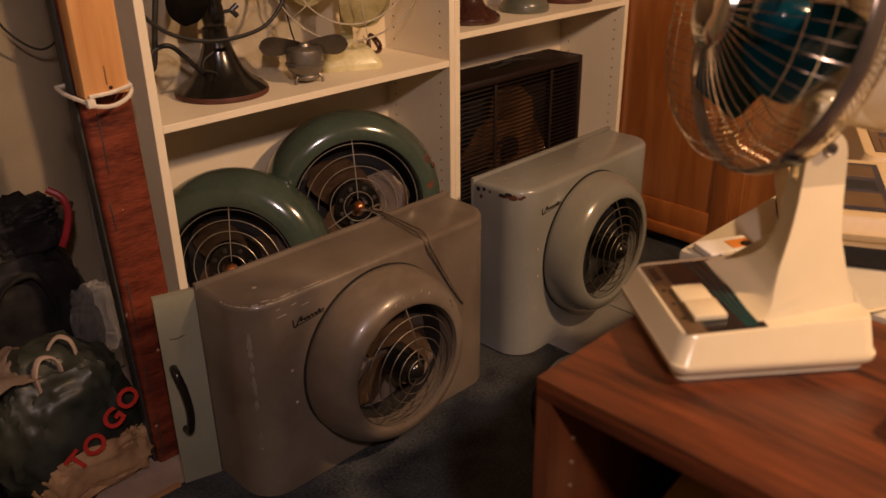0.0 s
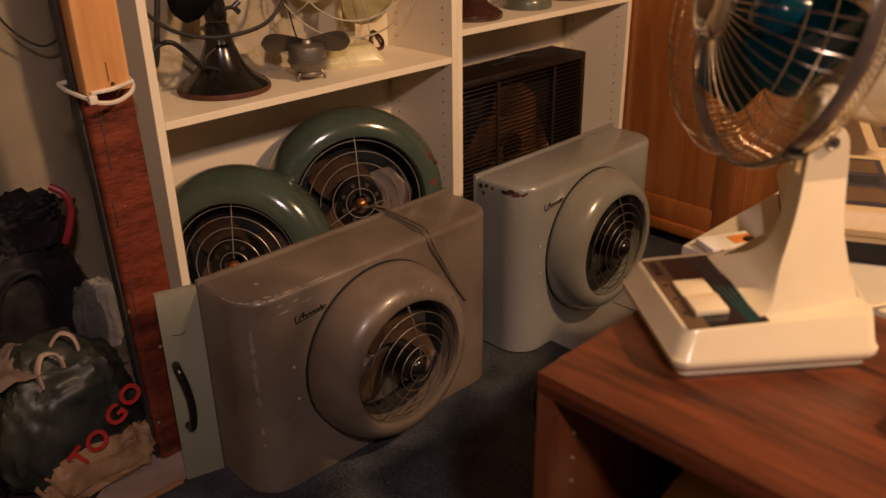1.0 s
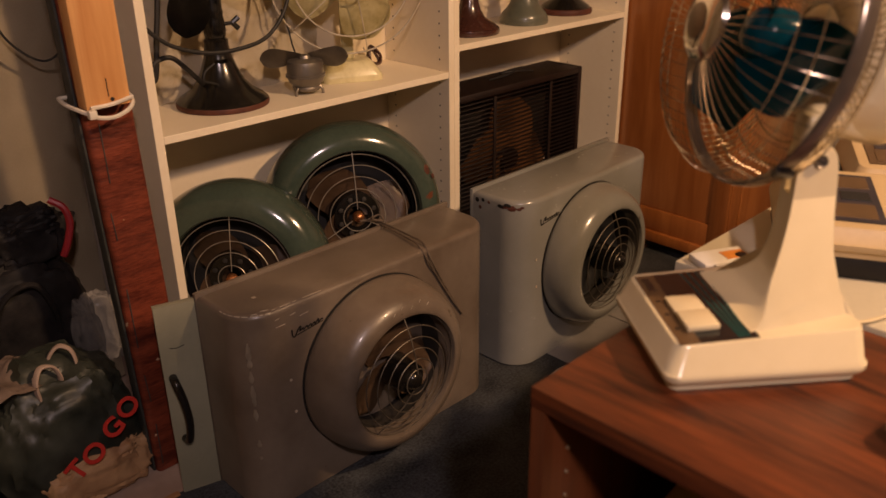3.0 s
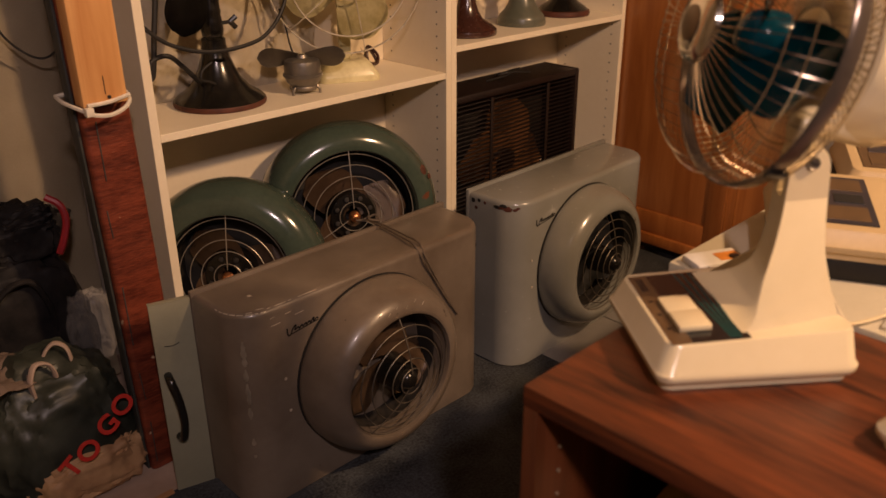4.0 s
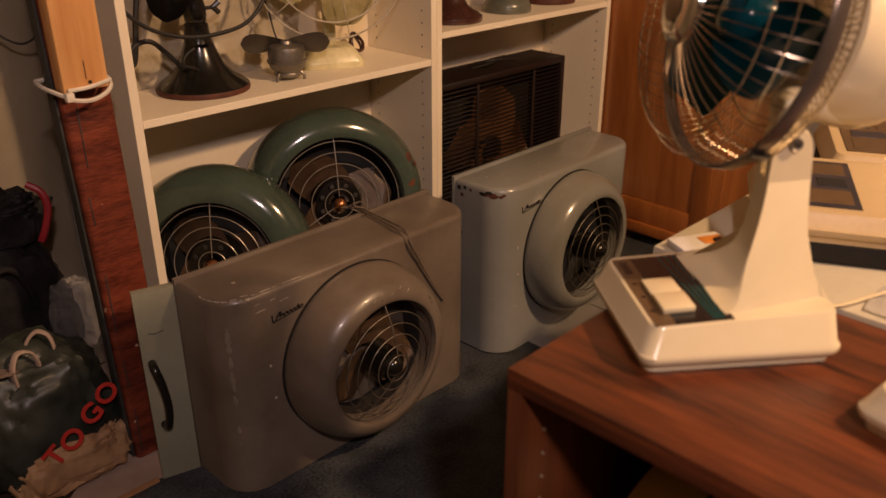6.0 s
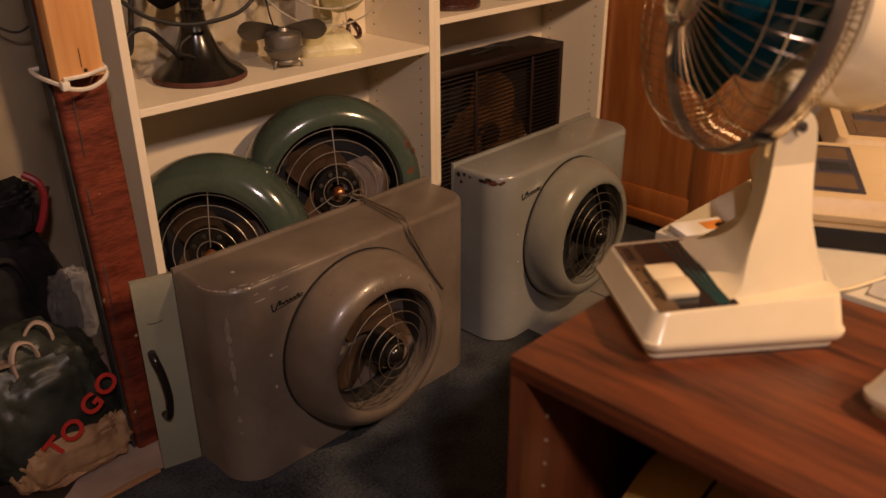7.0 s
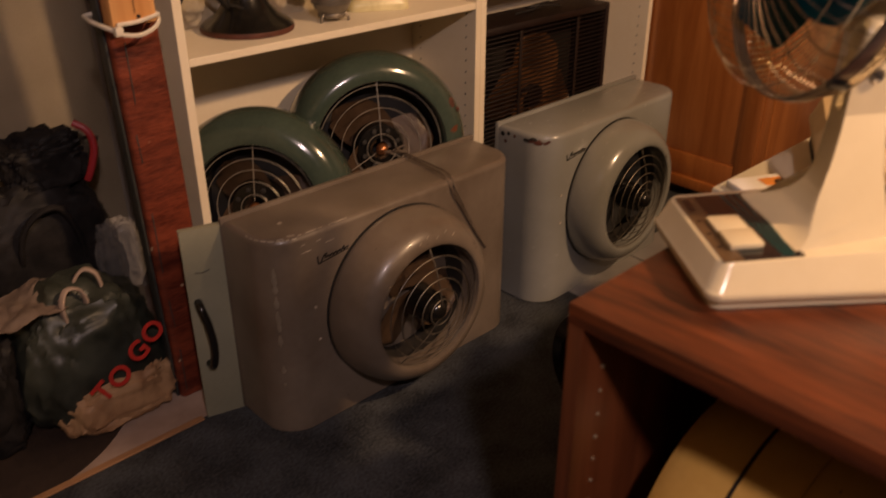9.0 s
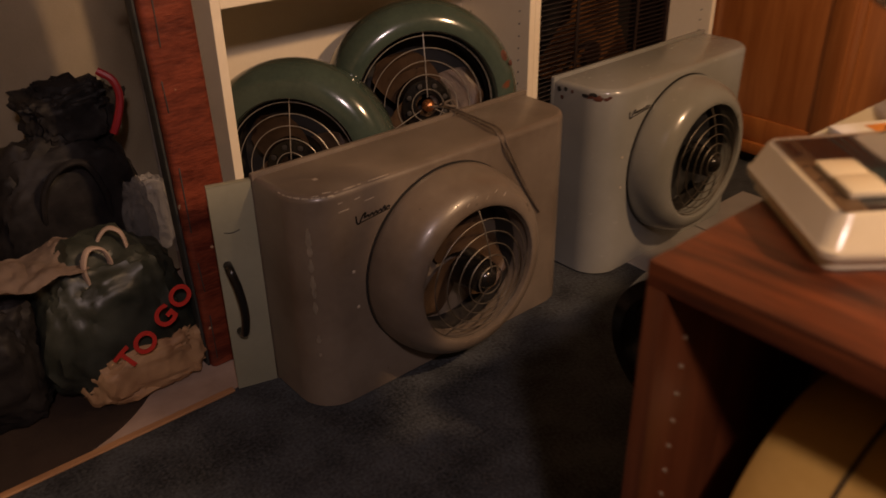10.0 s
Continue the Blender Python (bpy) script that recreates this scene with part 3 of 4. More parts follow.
for k in range(10):
    # nicks round the front rim of the top
    a = radians(182 + 8.6 * k + rnd.uniform(-3, 3))
    part("nick", box(-rnd.uniform(0.002, 0.006), -0.001, -0.0005, rnd.uniform(0.002, 0.007), 0.001, 0.0005), M_SCUFF, gray, m=Matrix.Translation((0.075 + 0.0712 * math.cos(a), -0.097 + 0.0712 * math.sin(a), 0.4662)) @ Matrix.Rotation(a + math.pi / 2, 4, "Z") @ Matrix.Rotation(radians(45), 4, "X"))
for k, (a, rr) in enumerate(((78, 0.162), (86, 0.166), (95, 0.160), (104, 0.168), (112, 0.163), (70, 0.170))):
    h = 0.106 * (0.06 + 0.94 * (1 - ((rr - 0.148) / 0.055) ** 2) ** 0.5)
    part("ring_scratch", box(-0.009, -0.0005, -0.0007, 0.009, 0.0005, 0.0007), M_SCUFF, gray, "pale scratch on the ring", m=Matrix.Translation((0.328 - rr * math.cos(radians(a)), -0.172 - h, 0.249 + rr * math.sin(radians(a)))) @ turn_y(-50))
part("top_scuff", box(0.075, -0.10, 0.4701, 0.083, -0.092, 0.4707), M_SCUFF, gray)
t = thing("power_cord", pose(0, 0, 0), "thin brown fabric cord draped over the taupe window fan", "cord")
part("strand", tube(curve([(1.17, 1.477, 0.476), (1.19, 1.447, 0.4765), (1.188, 1.396, 0.4765), (1.181, 1.331, 0.4765), (1.171, 1.272, 0.4765), (1.175, 1.2475, 0.448), (1.206, 1.2475, 0.394), (1.249, 1.2475, 0.322), (1.29, 1.2475, 0.261)], 8), 0.0023, 6), M_BROWNCORD, t)
part("strand", tube(curve([(1.177, 1.477, 0.476), (1.197, 1.447, 0.4765), (1.1978, 1.396, 0.4765), (1.1936, 1.331, 0.4765), (1.1864, 1.272, 0.4765), (1.1855, 1.2475, 0.448), (1.213, 1.2475, 0.394), (1.2525, 1.2475, 0.322), (1.29, 1.2475, 0.261)], 8), 0.0023, 6), M_BROWNCORD, t)
part("knot", tube(curve([(1.18, 1.457, 0.482), (1.205, 1.447, 0.49), (1.2, 1.427, 0.482), (1.18, 1.437, 0.488), (1.19, 1.457, 0.486)], 6), 0.0028, 6), M_BROWNCORD, t)


# ---- green round floor fans ----
def round_fan(m, R, opening, depth, foot, label):
    """Front towards -y, centre at the origin; foot: how far below it the floor plate is."""
    t = thing("floor_fan", m, label, "fan", "green floor fans")
    prof = [(opening * 0.93, -0.05), (opening * 0.975, 0.0), (opening * 0.985, 0.012), (opening * 1.0, 0.0165)]
    for k in range(1, 19):
        a = radians(5 * k)
        prof.append((opening + (R - opening) * math.sin(a) ** 0.85, 0.018 - 0.082 * (1 - math.cos(a) ** 0.8)))
    prof += [(R * 0.99, -0.085), (R * 0.94, -depth * 0.75), (R * 0.80, -depth * 0.95), (R * 0.62, -depth), (0.0, -depth)]
    part("housing", lathe(prof, 72, axis="y"), M_GREEN, t)
    part("duct", lathe([(opening * 0.93, -0.05), (opening * 0.9, -depth * 0.8), (0, -depth * 0.82)], 48, axis="y"), M_DUCT, t, "black inner duct")
    part("lip", lathe([(opening * 0.985, 0.010), (opening * 1.0, 0.004), (opening * 0.93, -0.03), (opening * 0.90, -0.028)], 64, axis="y"), M_BLACK, t, "black inner lip")
    for k in range(3):
        part("fan_blade", blade(0.02, opening * 0.84, 0.15, 0.06), M_BLADE, t, "tan bakelite blade", m=Matrix.Translation((0, 0.03, 0)) @ turn_y(120 * k + 10))
    part("motor", lathe([(0.028, 0.0), (0.060, -0.004), (0.068, -0.02), (0.068, -0.05)], 36, axis="y"), M_BLACK, t, "black vented motor ring", m=Matrix.Translation((0, -0.002, 0)))
    for k in range(8):
        a = radians(45 * k + 20)
        part("motor_vent", lathe([(0, 0.003), (0.006, 0.002), (0.007, -0.002)], 10, axis="y"), M_DUCT, t, m=Matrix.Translation((0.048 * math.cos(a), -0.004, 0.048 * math.sin(a))))
    part("hub_cap", lathe([(0, 0.018), (0.007, 0.017), (0.0125, 0.012), (0.015, 0.004), (0.0155, -0.004)], 28, axis="y"), M_COPPER, t, "copper-coloured hub cap", m=Matrix.Translation((0, -0.012, 0)))
    ring_grille(t, [opening * v for v in (0.22, 0.42, 0.60, 0.77, 0.93)], opening, -0.002, (90, 210, 330), M_WIRE, 0.0012)
    part("foot_plate", lathe([(0, 0.012), (0.10, 0.011), (0.115, 0.005), (0.118, 0)], 40), M_GREEN, t, m=Matrix.Translation((0, depth * 0.4, -foot)) )
    part("stem", lathe([(0.02, 0), (0.018, foot - R * 0.9)], 20), M_GREEN, t, m=Matrix.Translation((0, depth * 0.4, -foot + 0.01)))
    return t


big = round_fan(pose(1.272, 1.617, 0.420, -8, 0, -25), 0.245, 0.177, 0.15, 0.30, "glossy dark green round floor fan with wire grille, rust spot")
for a, rr, size in ((27, 0.224, 0.0115), (21, 0.231, 0.006), (33, 0.220, 0.004)):
    u = radians(a)
    out = Vector((0.62 * math.cos(u), -0.78, 0.62 * math.sin(u)))
    bm = lathe([(0, 0.0012), (size * 0.7, 0.0011), (size, 0.0)], 11)
    for v in bm.verts:
        v.co.x *= 1 + 0.25 * noise.noise((v.co.x * 300, v.co.y * 300, a))
        v.co.y *= 1.25 + 0.3 * noise.noise((v.co.y * 260, v.co.x * 260, 3))
    part("rust_spot", bm, M_RUSTSPOT, big, "flaked rusty patch", m=Matrix.Translation((rr * math.cos(u), -0.0025, rr * math.sin(u))) @ out.to_track_quat("Z", "Y").to_matrix().to_4x4())
round_fan(pose(0.925, 1.682, 0.337, -9, 0, -46), 0.240, 0.160, 0.13, 0.24, "dark green round floor fan, smaller, with copper hub cap")


# ---- low walnut cabinet used as a desk ----
def low_cabinet():
    t = thing("low_cabinet", pose(0.66, 0.517, 0), "walnut laminate open cabinet with empty shelf pins", "cabinet")
    D, L = 0.41, 1.15
    part("top", box(0.0, -L, 0.662, D, 0.0, 0.69, 0.0012), M_DESK, t)
    part("side_panel", box(0.0005, -0.0225, 0.0, D - 0.0005, -0.0005, 0.6615, 0.001), M_DESKV, t)
    part("side_panel", box(0.0005, -L + 0.0005, 0.0, D - 0.0005, -L + 0.0225, 0.6615, 0.001), M_DESKV, t)
    part("back_panel", box(D - 0.012, -L + 0.023, 0.05, D - 0.004, -0.023, 0.6612), M_DESKV, t)
    part("bottom_shelf", box(0.002, -L + 0.023, 0.05, D - 0.013, -0.023, 0.07, 0.001), M_DESKV, t)
    part("plinth", box(0.03, -L + 0.023, 0.0, 0.045, -0.023, 0.05), M_DESKV, t)
    for k in range(14):
        part("shelf_pin", lathe([(0, 0.004), (0.0022, 0.0035), (0.0028, 0)], 10, axis="y"), M_PIN, t, m=pose(0.048, -0.0226, 0.10 + 0.0375 * k))
    part("shelf_clip", box(0.01, -0.40, 0.645, 0.022, -0.385, 0.6618, 0.001), M_DESKV, t, "small wooden block under the top")


low_cabinet()


# ---- oak cabinet ----
def oak_cabinet():
    t = thing("oak_cabinet", pose(2.446, 1.16, 0), "tall honey oak cabinet with frame-and-panel side", "cabinet")
    W, D, H = 0.5, 0.72, 2.0
    part("carcass", box(0.014, 0.012, 0.075, W, D, H, 0.002), M_OAK, t)
    part("stile", box(0.0, 0.0, 0.075, 0.0135, 0.062, H, 0.002), M_OAK, t)
    part("stile", box(0.0, D - 0.062, 0.075, 0.0135, D, H, 0.002), M_OAK, t)
    part("rail", box(0.0005, 0.0625, 0.075, 0.0135, D - 0.0625, 0.155, 0.002), M_OAK, t)
    part("panel", box(0.0065, 0.063, 0.156, 0.0135, D - 0.063, H, 0.002), M_OAK, t)
    part("front_stile", box(0.0145, -0.002, 0.075, 0.075, 0.0115, H, 0.002), M_OAK, t)
    part("door", box(0.078, -0.006, 0.09, W, 0.0115, H, 0.003), M_OAK, t)
    part("base_moulding", box(-0.012, -0.014, 0.035, W, D, 0.0745, 0.006), M_OAK, t)
    part("toe_kick", box(0.03, 0.03, 0.0, W, D, 0.0345), M_SHADE, t, "black recessed toe kick")


oak_cabinet()


# ---- ivory oscillating fan on the cabinet ----
def grid_solid(rings):
    """A closed solid from stacked outlines with equal counts."""
    bm = bmesh.new()
    vs = [[bm.verts.new(p) for p in ring] for ring in rings]
    n = len(vs[0])
    for a, b in zip(vs, vs[1:]):
        for k in range(n):
            bm.faces.new((a[k], a[(k + 1) % n], b[(k + 1) % n], b[k]))
    bm.faces.new(vs[0][::-1])
    bm.faces.new(vs[-1])
    return bm


def base_shell(t, w, d, h, rise, paint, r=0.018, name="base"):
    """Moulded fan base: plinth, flared skirt and a top that rises towards +x."""
    def ring(x0, y0, x1, y1, rr, z, lift=0.0):
        return [(x, y, z + lift * (x + w / 2) / w) for x, y in rounded(x0, y0, x1, y1, rr, n=5)]
    part("plinth", prism(rounded(-w / 2 + 0.008, -d / 2 + 0.008, w / 2 - 0.008, d / 2 - 0.008, r * 0.7, n=5), 0, 0.0135), paint, t)
    rings = [ring(-w / 2, -d / 2, w / 2, d / 2, r, 0.013), ring(-w / 2 - 0.002, -d / 2 - 0.002, w / 2 + 0.002, d / 2 + 0.002, r, 0.017), ring(-w / 2 - 0.002, -d / 2 - 0.002, w / 2 + 0.002, d / 2 + 0.002, r, 0.023), ring(-w / 2 + 0.001, -d / 2 + 0.001, w / 2 - 0.001, d / 2 - 0.001, r, 0.026, 0.002)]
    rings += [ring(-w / 2 + 0.010, -d / 2 + 0.010, w / 2 - 0.006, d / 2 - 0.010, r, h - 0.003, rise), ring(-w / 2 + 0.0125, -d / 2 + 0.0125, w / 2 - 0.008, d / 2 - 0.0125, r * 0.9, h, rise), ring(-w / 2 + 0.016, -d / 2 + 0.016, w / 2 - 0.012, d / 2 - 0.016, r * 0.8, h + 0.0006, rise)]
    return part(name, grid_solid(rings), paint, t)


def ivory_fan():
    t = thing("table_fan", pose(0.918, 0.399, 0.6905, 0, 0, -39.0), "ivory plastic table fan with chrome cage and teal blades", "fan")
    w, d, h, rise = 0.246, 0.215, 0.056, 0.012
    base_shell(t, w, d, h, rise, M_WHITE)

    def on_top(x):
        return h + 0.0006 + rise * (x + w / 2) / w
    tilt = -math.degrees(math.atan2(rise, w))

    def plate(name, x0, y0, x1, y1, z0, z1, material, bev=0.0, label="", shear=0.0):
        bm = box(x0, y0, z0, x1, y1, z1, bev)
        if shear:
            for v in bm.verts:
                v.co.x += shear * v.co.y
        for v in bm.verts:
            v.co.z += on_top(v.co.x)
        return part(name, bm, material, t, label, smooth=bool(bev))
    plate("control_strip", -0.106, -0.093, -0.082, 0.084, 0.0, 0.0012, M_PANELBROWN, label="bronze control strip")
    plate("control_panel", -0.082, -0.093, -0.012, 0.084, 0.0, 0.0011, M_PANEL, label="black control panel")
    for k in range(4):
        plate("panel_stripe", -0.041 + 0.0072 * k, -0.090, -0.0378 + 0.0072 * k, 0.082, 0.0012, 0.0015, M_TEALSTRIPE, label="teal slanted stripe", shear=0.04 * (k - 1.5))
    for k in range(2):
        plate("button", -0.090, -0.070 + 0.042 * k, -0.050, -0.0285 + 0.042 * k, 0.0012, 0.009 - (0.002 if k == 1 else 0), M_WHITE, 0.002, "ivory push button")
    plate("timer_slot", -0.100, 0.04, -0.090, 0.075, 0.0012, 0.0016, M_PANEL)
    for k in range(3):
        plate("printed_mark", -0.1005, -0.06 + 0.035 * k, -0.095, -0.055 + 0.035 * k, 0.0012, 0.0015, M_PANEL)
    # pedestal: side outline with a soft foot, narrowing upward
    side = [(-0.035, 0.060), (-0.014, 0.064), (0.004, 0.073), (0.018, 0.088), (0.028, 0.106), (0.034, 0.125), (0.038, 0.15), (0.041, 0.19), (0.0415, 0.235), (0.045, 0.256), (0.053, 0.267), (0.066, 0.271), (0.079, 0.267), (0.088, 0.256), (0.0925, 0.235), (0.0965, 0.195), (0.1015, 0.16), (0.108, 0.125), (0.113, 0.09), (0.1165, 0.064)]
    profile = [(p.x, p.y) for p in curve([(x, z, 0) for x, z in side], 3)]
    fork = 0.212

    def column(name, outline, sides):
        rings = []
        for y, inset in sides:
            ring = []
            for x, z in outline:
                half = 0.029 + 0.062 * min(1.0, max(0.0, 1 - (z - 0.058) / 0.060)) ** 2.2
                lean = 0.24 * min(1.0, max(0.0, (z - 0.070) / 0.06))
                ring.append((x + (0.066 - x) * inset * 6 + lean * y * half, y * half, z - (z - 0.15) * inset * 1.2))
            rings.append(ring)
        return part(name, grid_solid(rings), M_WHITE, t)
    column("pedestal", [p for p in profile if p[1] <= fork] + [(0.1145, 0.035), (-0.035, 0.035)], ((-1.0, 0.006), (-0.93, 0.0015), (-0.8, 0.0), (0.8, 0.0), (0.93, 0.0015), (1.0, 0.006)))
    upper = [p for p in profile if p[1] >= fork - 0.012]
    column("fork_arm", upper, ((-1.0, 0.006), (-0.93, 0.0015), (-0.8, 0.0), (-0.42, 0.0), (-0.34, 0.004)))
    column("fork_arm", upper, ((0.34, 0.004), (0.42, 0.0), (0.8, 0.0), (0.93, 0.0015), (1.0, 0.006)))
    for y in (-0.0305,):
        part("pivot_screw", lathe([(0, 0.001), (0.0055, 0.0008), (0.0075, 0.0032), (0.0085, 0.001), (0.0085, -0.003)], 20, axis="y"), M_PEWTER, t, "tarnished pivot screw", m=Matrix.Translation((0.060, y, 0.252)))
        part("screw_slot", box(-0.006, -0.0006, -0.0012, 0.006, 0.0006, 0.0012), M_SHADE, t, m=Matrix.Translation((0.060, y - 0.0014, 0.252)) @ turn_y(30))
    part("back_cord", tube(curve([(0.115, 0.03, 0.03), (0.14, 0.028, 0.03), (0.18, 0.02, 0.006), (0.28, 0.05, 0.006)], 8), 0.0028, 6), M_WHITE, t)
    # head
    inv = t.matrix_world.inverted()
    c, n = Vector((0.981, 0.438, 1.068)), Vector((-0.783, 0.583, 0.216)).normalized()
    m = inv @ Matrix.Translation(c) @ Vector((0, -1, 0)).rotation_difference(n).to_matrix().to_4x4() @ Matrix.Scale(1.037, 4)
    R = 0.1715
    rim = part("rim", lathe([(R - 0.003, 0.008), (R, 0.0095), (R + 0.0025, 0.006), (R + 0.0025, -0.007), (R, -0.0095), (R - 0.003, -0.008)], 72, True, axis="y"), M_RIM, t, "smoked metal rim", m=m)
    part("rim_clip", box(-0.006, -0.012, -R - 0.008, 0.006, 0.012, -R - 0.002, 0.002), M_BLACK, t, "black rim clip", m=m @ turn_y(-20))

    def cage(name, sign, depth, r_in, wires, material, rings, wire):
        g = part(name, bmesh_rings(rings, sign, depth, r_in, R, wire * 1.25), material, t, m=m)
        pts = []
        for k in range(13):
            u = k / 12
            r = r_in + (R - 0.002 - r_in) * u
            pts.append((r, -sign * (0.010 + depth * dome(u)), 0))
        first = part("cage_wire", tube(pts, wire, 5), M_SMOKEWIRE if sign > 0 else material, g)
        first.matrix_basis = m
        for k in range(1, wires):
            o = new("cage_wire", first.data)
            o.parent, o.matrix_basis = g, m @ turn_y(360 * k / wires)
        return g
    cage("front_cage", 1, 0.072, 0.042, 60, M_CHROME, (0.82, 0.94), 0.0006)
    cage("rear_cage", -1, 0.048, 0.045, 104, M_GOLDWIRE, (0.3, 0.55, 0.78, 0.93), 0.0009)
    part("badge", lathe([(0, 0.090), (0.02, 0.0895), (0.034, 0.087), (0.0425, 0.082), (0.0445, 0.076), (0.042, 0.074)], 48, axis="y"), M_CHROME, t, "round chrome badge", m=m)
    part("badge_inset", lathe([(0, 0.0915), (0.018, 0.0912), (0.0205, 0.0902)], 40, axis="y"), M_PANELBROWN, t, "amber badge centre", m=m)
    for k in range(3):
        part("fan_blade", blade(0.03, R * 0.86, 0.118, 0.05, 0.3, 12), M_TEALBLADE, t, "translucent teal blade", m=m @ turn_y(120 * k + 50))
    part("spinner", lathe([(0, 0.03), (0.015, 0.028), (0.028, 0.018), (0.033, 0.0), (0.033, -0.02)], 32, axis="y"), M_TEALBLADE, t, "teal blade hub", m=m)
    part("motor_housing", lathe([(0.0, -0.068), (0.060, -0.070), (0.094, -0.090), (0.099, -0.106), (0.100, -0.165), (0.094, -0.182), (0.075, -0.192), (0.0, -0.194)], 48, axis="y"), M_WHITE, t, "ivory motor housing", m=m)
    part("yoke", tube(curve([m @ Vector((0, 0.14, -0.085)), Vector((0.060, 0.0, 0.295)), Vector((0.060, 0.0, 0.25))], 6), 0.016, 12), M_WHITE, t)
    return t


def dome(u):
    return math.sqrt(max(0.0, 1 - u ** 2.6))


def bmesh_rings(rings, sign, depth, r_in, R, wire):
    bm = bmesh.new()
    for u in rings:
        r = r_in + (R - r_in) * u
        tube([(p[0], -sign * (0.010 + depth * dome(u)) - sign * wire, p[2]) for p in circle(r, 0, 64)], wire, 5, True, bm)
    return bm


ivory_fan()


# ---- things beside the ivory fan ----
def side_table():
    t = thing("side_table", pose(1.09, 0.585, 0), "cream-topped side table beside the walnut cabinet", "table")
    part("tabletop", box(0.0, -1.1, 0.655, 0.95, 0.0, 0.688, 0.004), M_TABLE, t)
    for x in (0.04, 0.91):
        for y in (-0.04, -1.06):
            part("leg", box(x - 0.02, y - 0.02, 0, x + 0.02, y + 0.02, 0.6545, 0.003), M_BLACK, t)


side_table()


def spare_base(m, w, d, h, paint, panel_mat, label, margin=0.03):
    t = thing("fan_base", m, label, "fan base", "spare fan bases")
    base_shell(t, w, d, h, 0.012, paint, 0.02)
    if panel_mat:
        y0, y1 = -d / 2 + margin, d / 2 - 0.03
        bm = box(-w / 2 + 0.03, y0, 0, w / 2 - 0.03, y1, 0.0015)
        pieces = [("control_panel", bm, panel_mat, "dark inset control panel")]
        for k, (u0, u1, v0, v1) in enumerate(((0.06, 0.34, 0.08, 0.92), (0.42, 0.60, 0.10, 0.46), (0.42, 0.60, 0.54, 0.90), (0.68, 0.94, 0.08, 0.60), (0.70, 0.92, 0.68, 0.92))):
            x0, x1 = -w / 2 + 0.03, w / 2 - 0.03
            pieces.append(("panel_label", box(x0 + (x1 - x0) * u0, y0 + (y1 - y0) * v0, 0.001, x0 + (x1 - x0) * u1, y0 + (y1 - y0) * v1, 0.0026, 0.0003), (M_PANELBROWN, M_PANEL, M_BLUEPANEL)[k % 3], ""))
        for name, piece, material, words_on in pieces:
            for v in piece.verts:
                v.co.z += h + 0.0012 + 0.012 * (v.co.x + w / 2) / w
            part(name, piece, material, t, words_on, smooth=False)
    return t


def tray(m, w, d, z, label):
    tagged(part("black_tray", box(-w / 2, -d / 2, 0, w / 2, d / 2, z, 0.004), M_SHADE, m=m), label, "tray")


tray(pose(1.3215, 0.411, 0.6885, 0, 0, 28), 0.235, 0.225, 0.033, "flat black tray on the side table")
spare_base(pose(1.3215, 0.411, 0.7220, 0, 0, 28), 0.25, 0.24, 0.046, M_BEIGE, M_BLUEPANEL, "beige fan base with a blue-gray panel, lying on a black tray", 0.09)
tray(pose(1.600, 0.425, 0.6885, 0, 0, 28), 0.225, 0.205, 0.043, "low black tray on the side table")
spare_base(pose(1.600, 0.425, 0.7320, 0, 0, 28), 0.24, 0.22, 0.048, M_BEIGE, M_PANELBROWN, "beige fan base with a brown panel")
spare_base(pose(0.926, 0.043, 0.6905, 0, 0, -12), 0.24, 0.24, 0.048, M_WHITE, None, "ivory rounded fan base at the cabinet edge")


def wrinkled(name, x0, y0, x1, y1, z, amp, material, label, category, seed, turn=0.0, n=34):
    bm = bmesh.new()
    grid = []
    for i in range(n + 1):
        row = []
        for j in range(n + 1):
            x, y = x0 + (x1 - x0) * i / n, y0 + (y1 - y0) * j / n
            e = noise.noise((x * 14 + seed, y * 14, seed)) + 0.6 * abs(noise.noise((x * 34, y * 34 + seed, 2)))
            row.append(bm.verts.new((x + 0.012 * noise.noise((y * 9, seed, 1)), y + 0.012 * noise.noise((x * 9, seed, 4)), z + amp * (0.75 + e))))
        grid.append(row)
    for a, b in zip(grid, grid[1:]):
        for j in range(n):
            bm.faces.new((a[j], b[j], b[j + 1], a[j + 1]))
    bmesh.ops.solidify(bm, geom=bm.faces[:], thickness=0.0008)
    return tagged(part(name, bm, material), label, category)


wrinkled("plastic_sheet", 1.10, -0.10, 1.40, 0.27, 0.689, 0.006, M_PAPER, "crinkled white plastic sheet on the side table", "plastic sheet", 3.0)
back_sheet = wrinkled("plastic_sheet", 0.0, 0.0, 0.56, 0.43, 0.0, 0.020, M_CRINKLE, "wrinkled cream plastic sheet behind the shelf fans", "plastic sheet", 6.0)
back_sheet.matrix_world = pose(0.785, 1.856, 0.7515, 90, 0, 0)
t = thing("envelope", pose(1.082, 0.528, 0.6885, 0, 0, -27), "creased white envelope with an orange print", "envelope")
part("sleeve", box(0.0, 0.0, 0, 0.090, 0.048, 0.013, 0.003), M_PAPER, t)
part("print", box(0.045, 0.008, 0.0132, 0.084, 0.034, 0.0136), M_ORANGE, t, "orange printed patch", smooth=False)
part("button_dot", lathe([(0, 0.003), (0.008, 0.002), (0.009, 0)], 16), M_BROWNBOX, t, m=Matrix.Translation((0.072, 0.014, 0.0137)))
part("hole", lathe([(0, 0.0006), (0.004, 0.0004), (0.0042, -0.0002)], 12, axis="y"), M_SHADE, t, m=pose(0.016, 0.0, 0.0065))


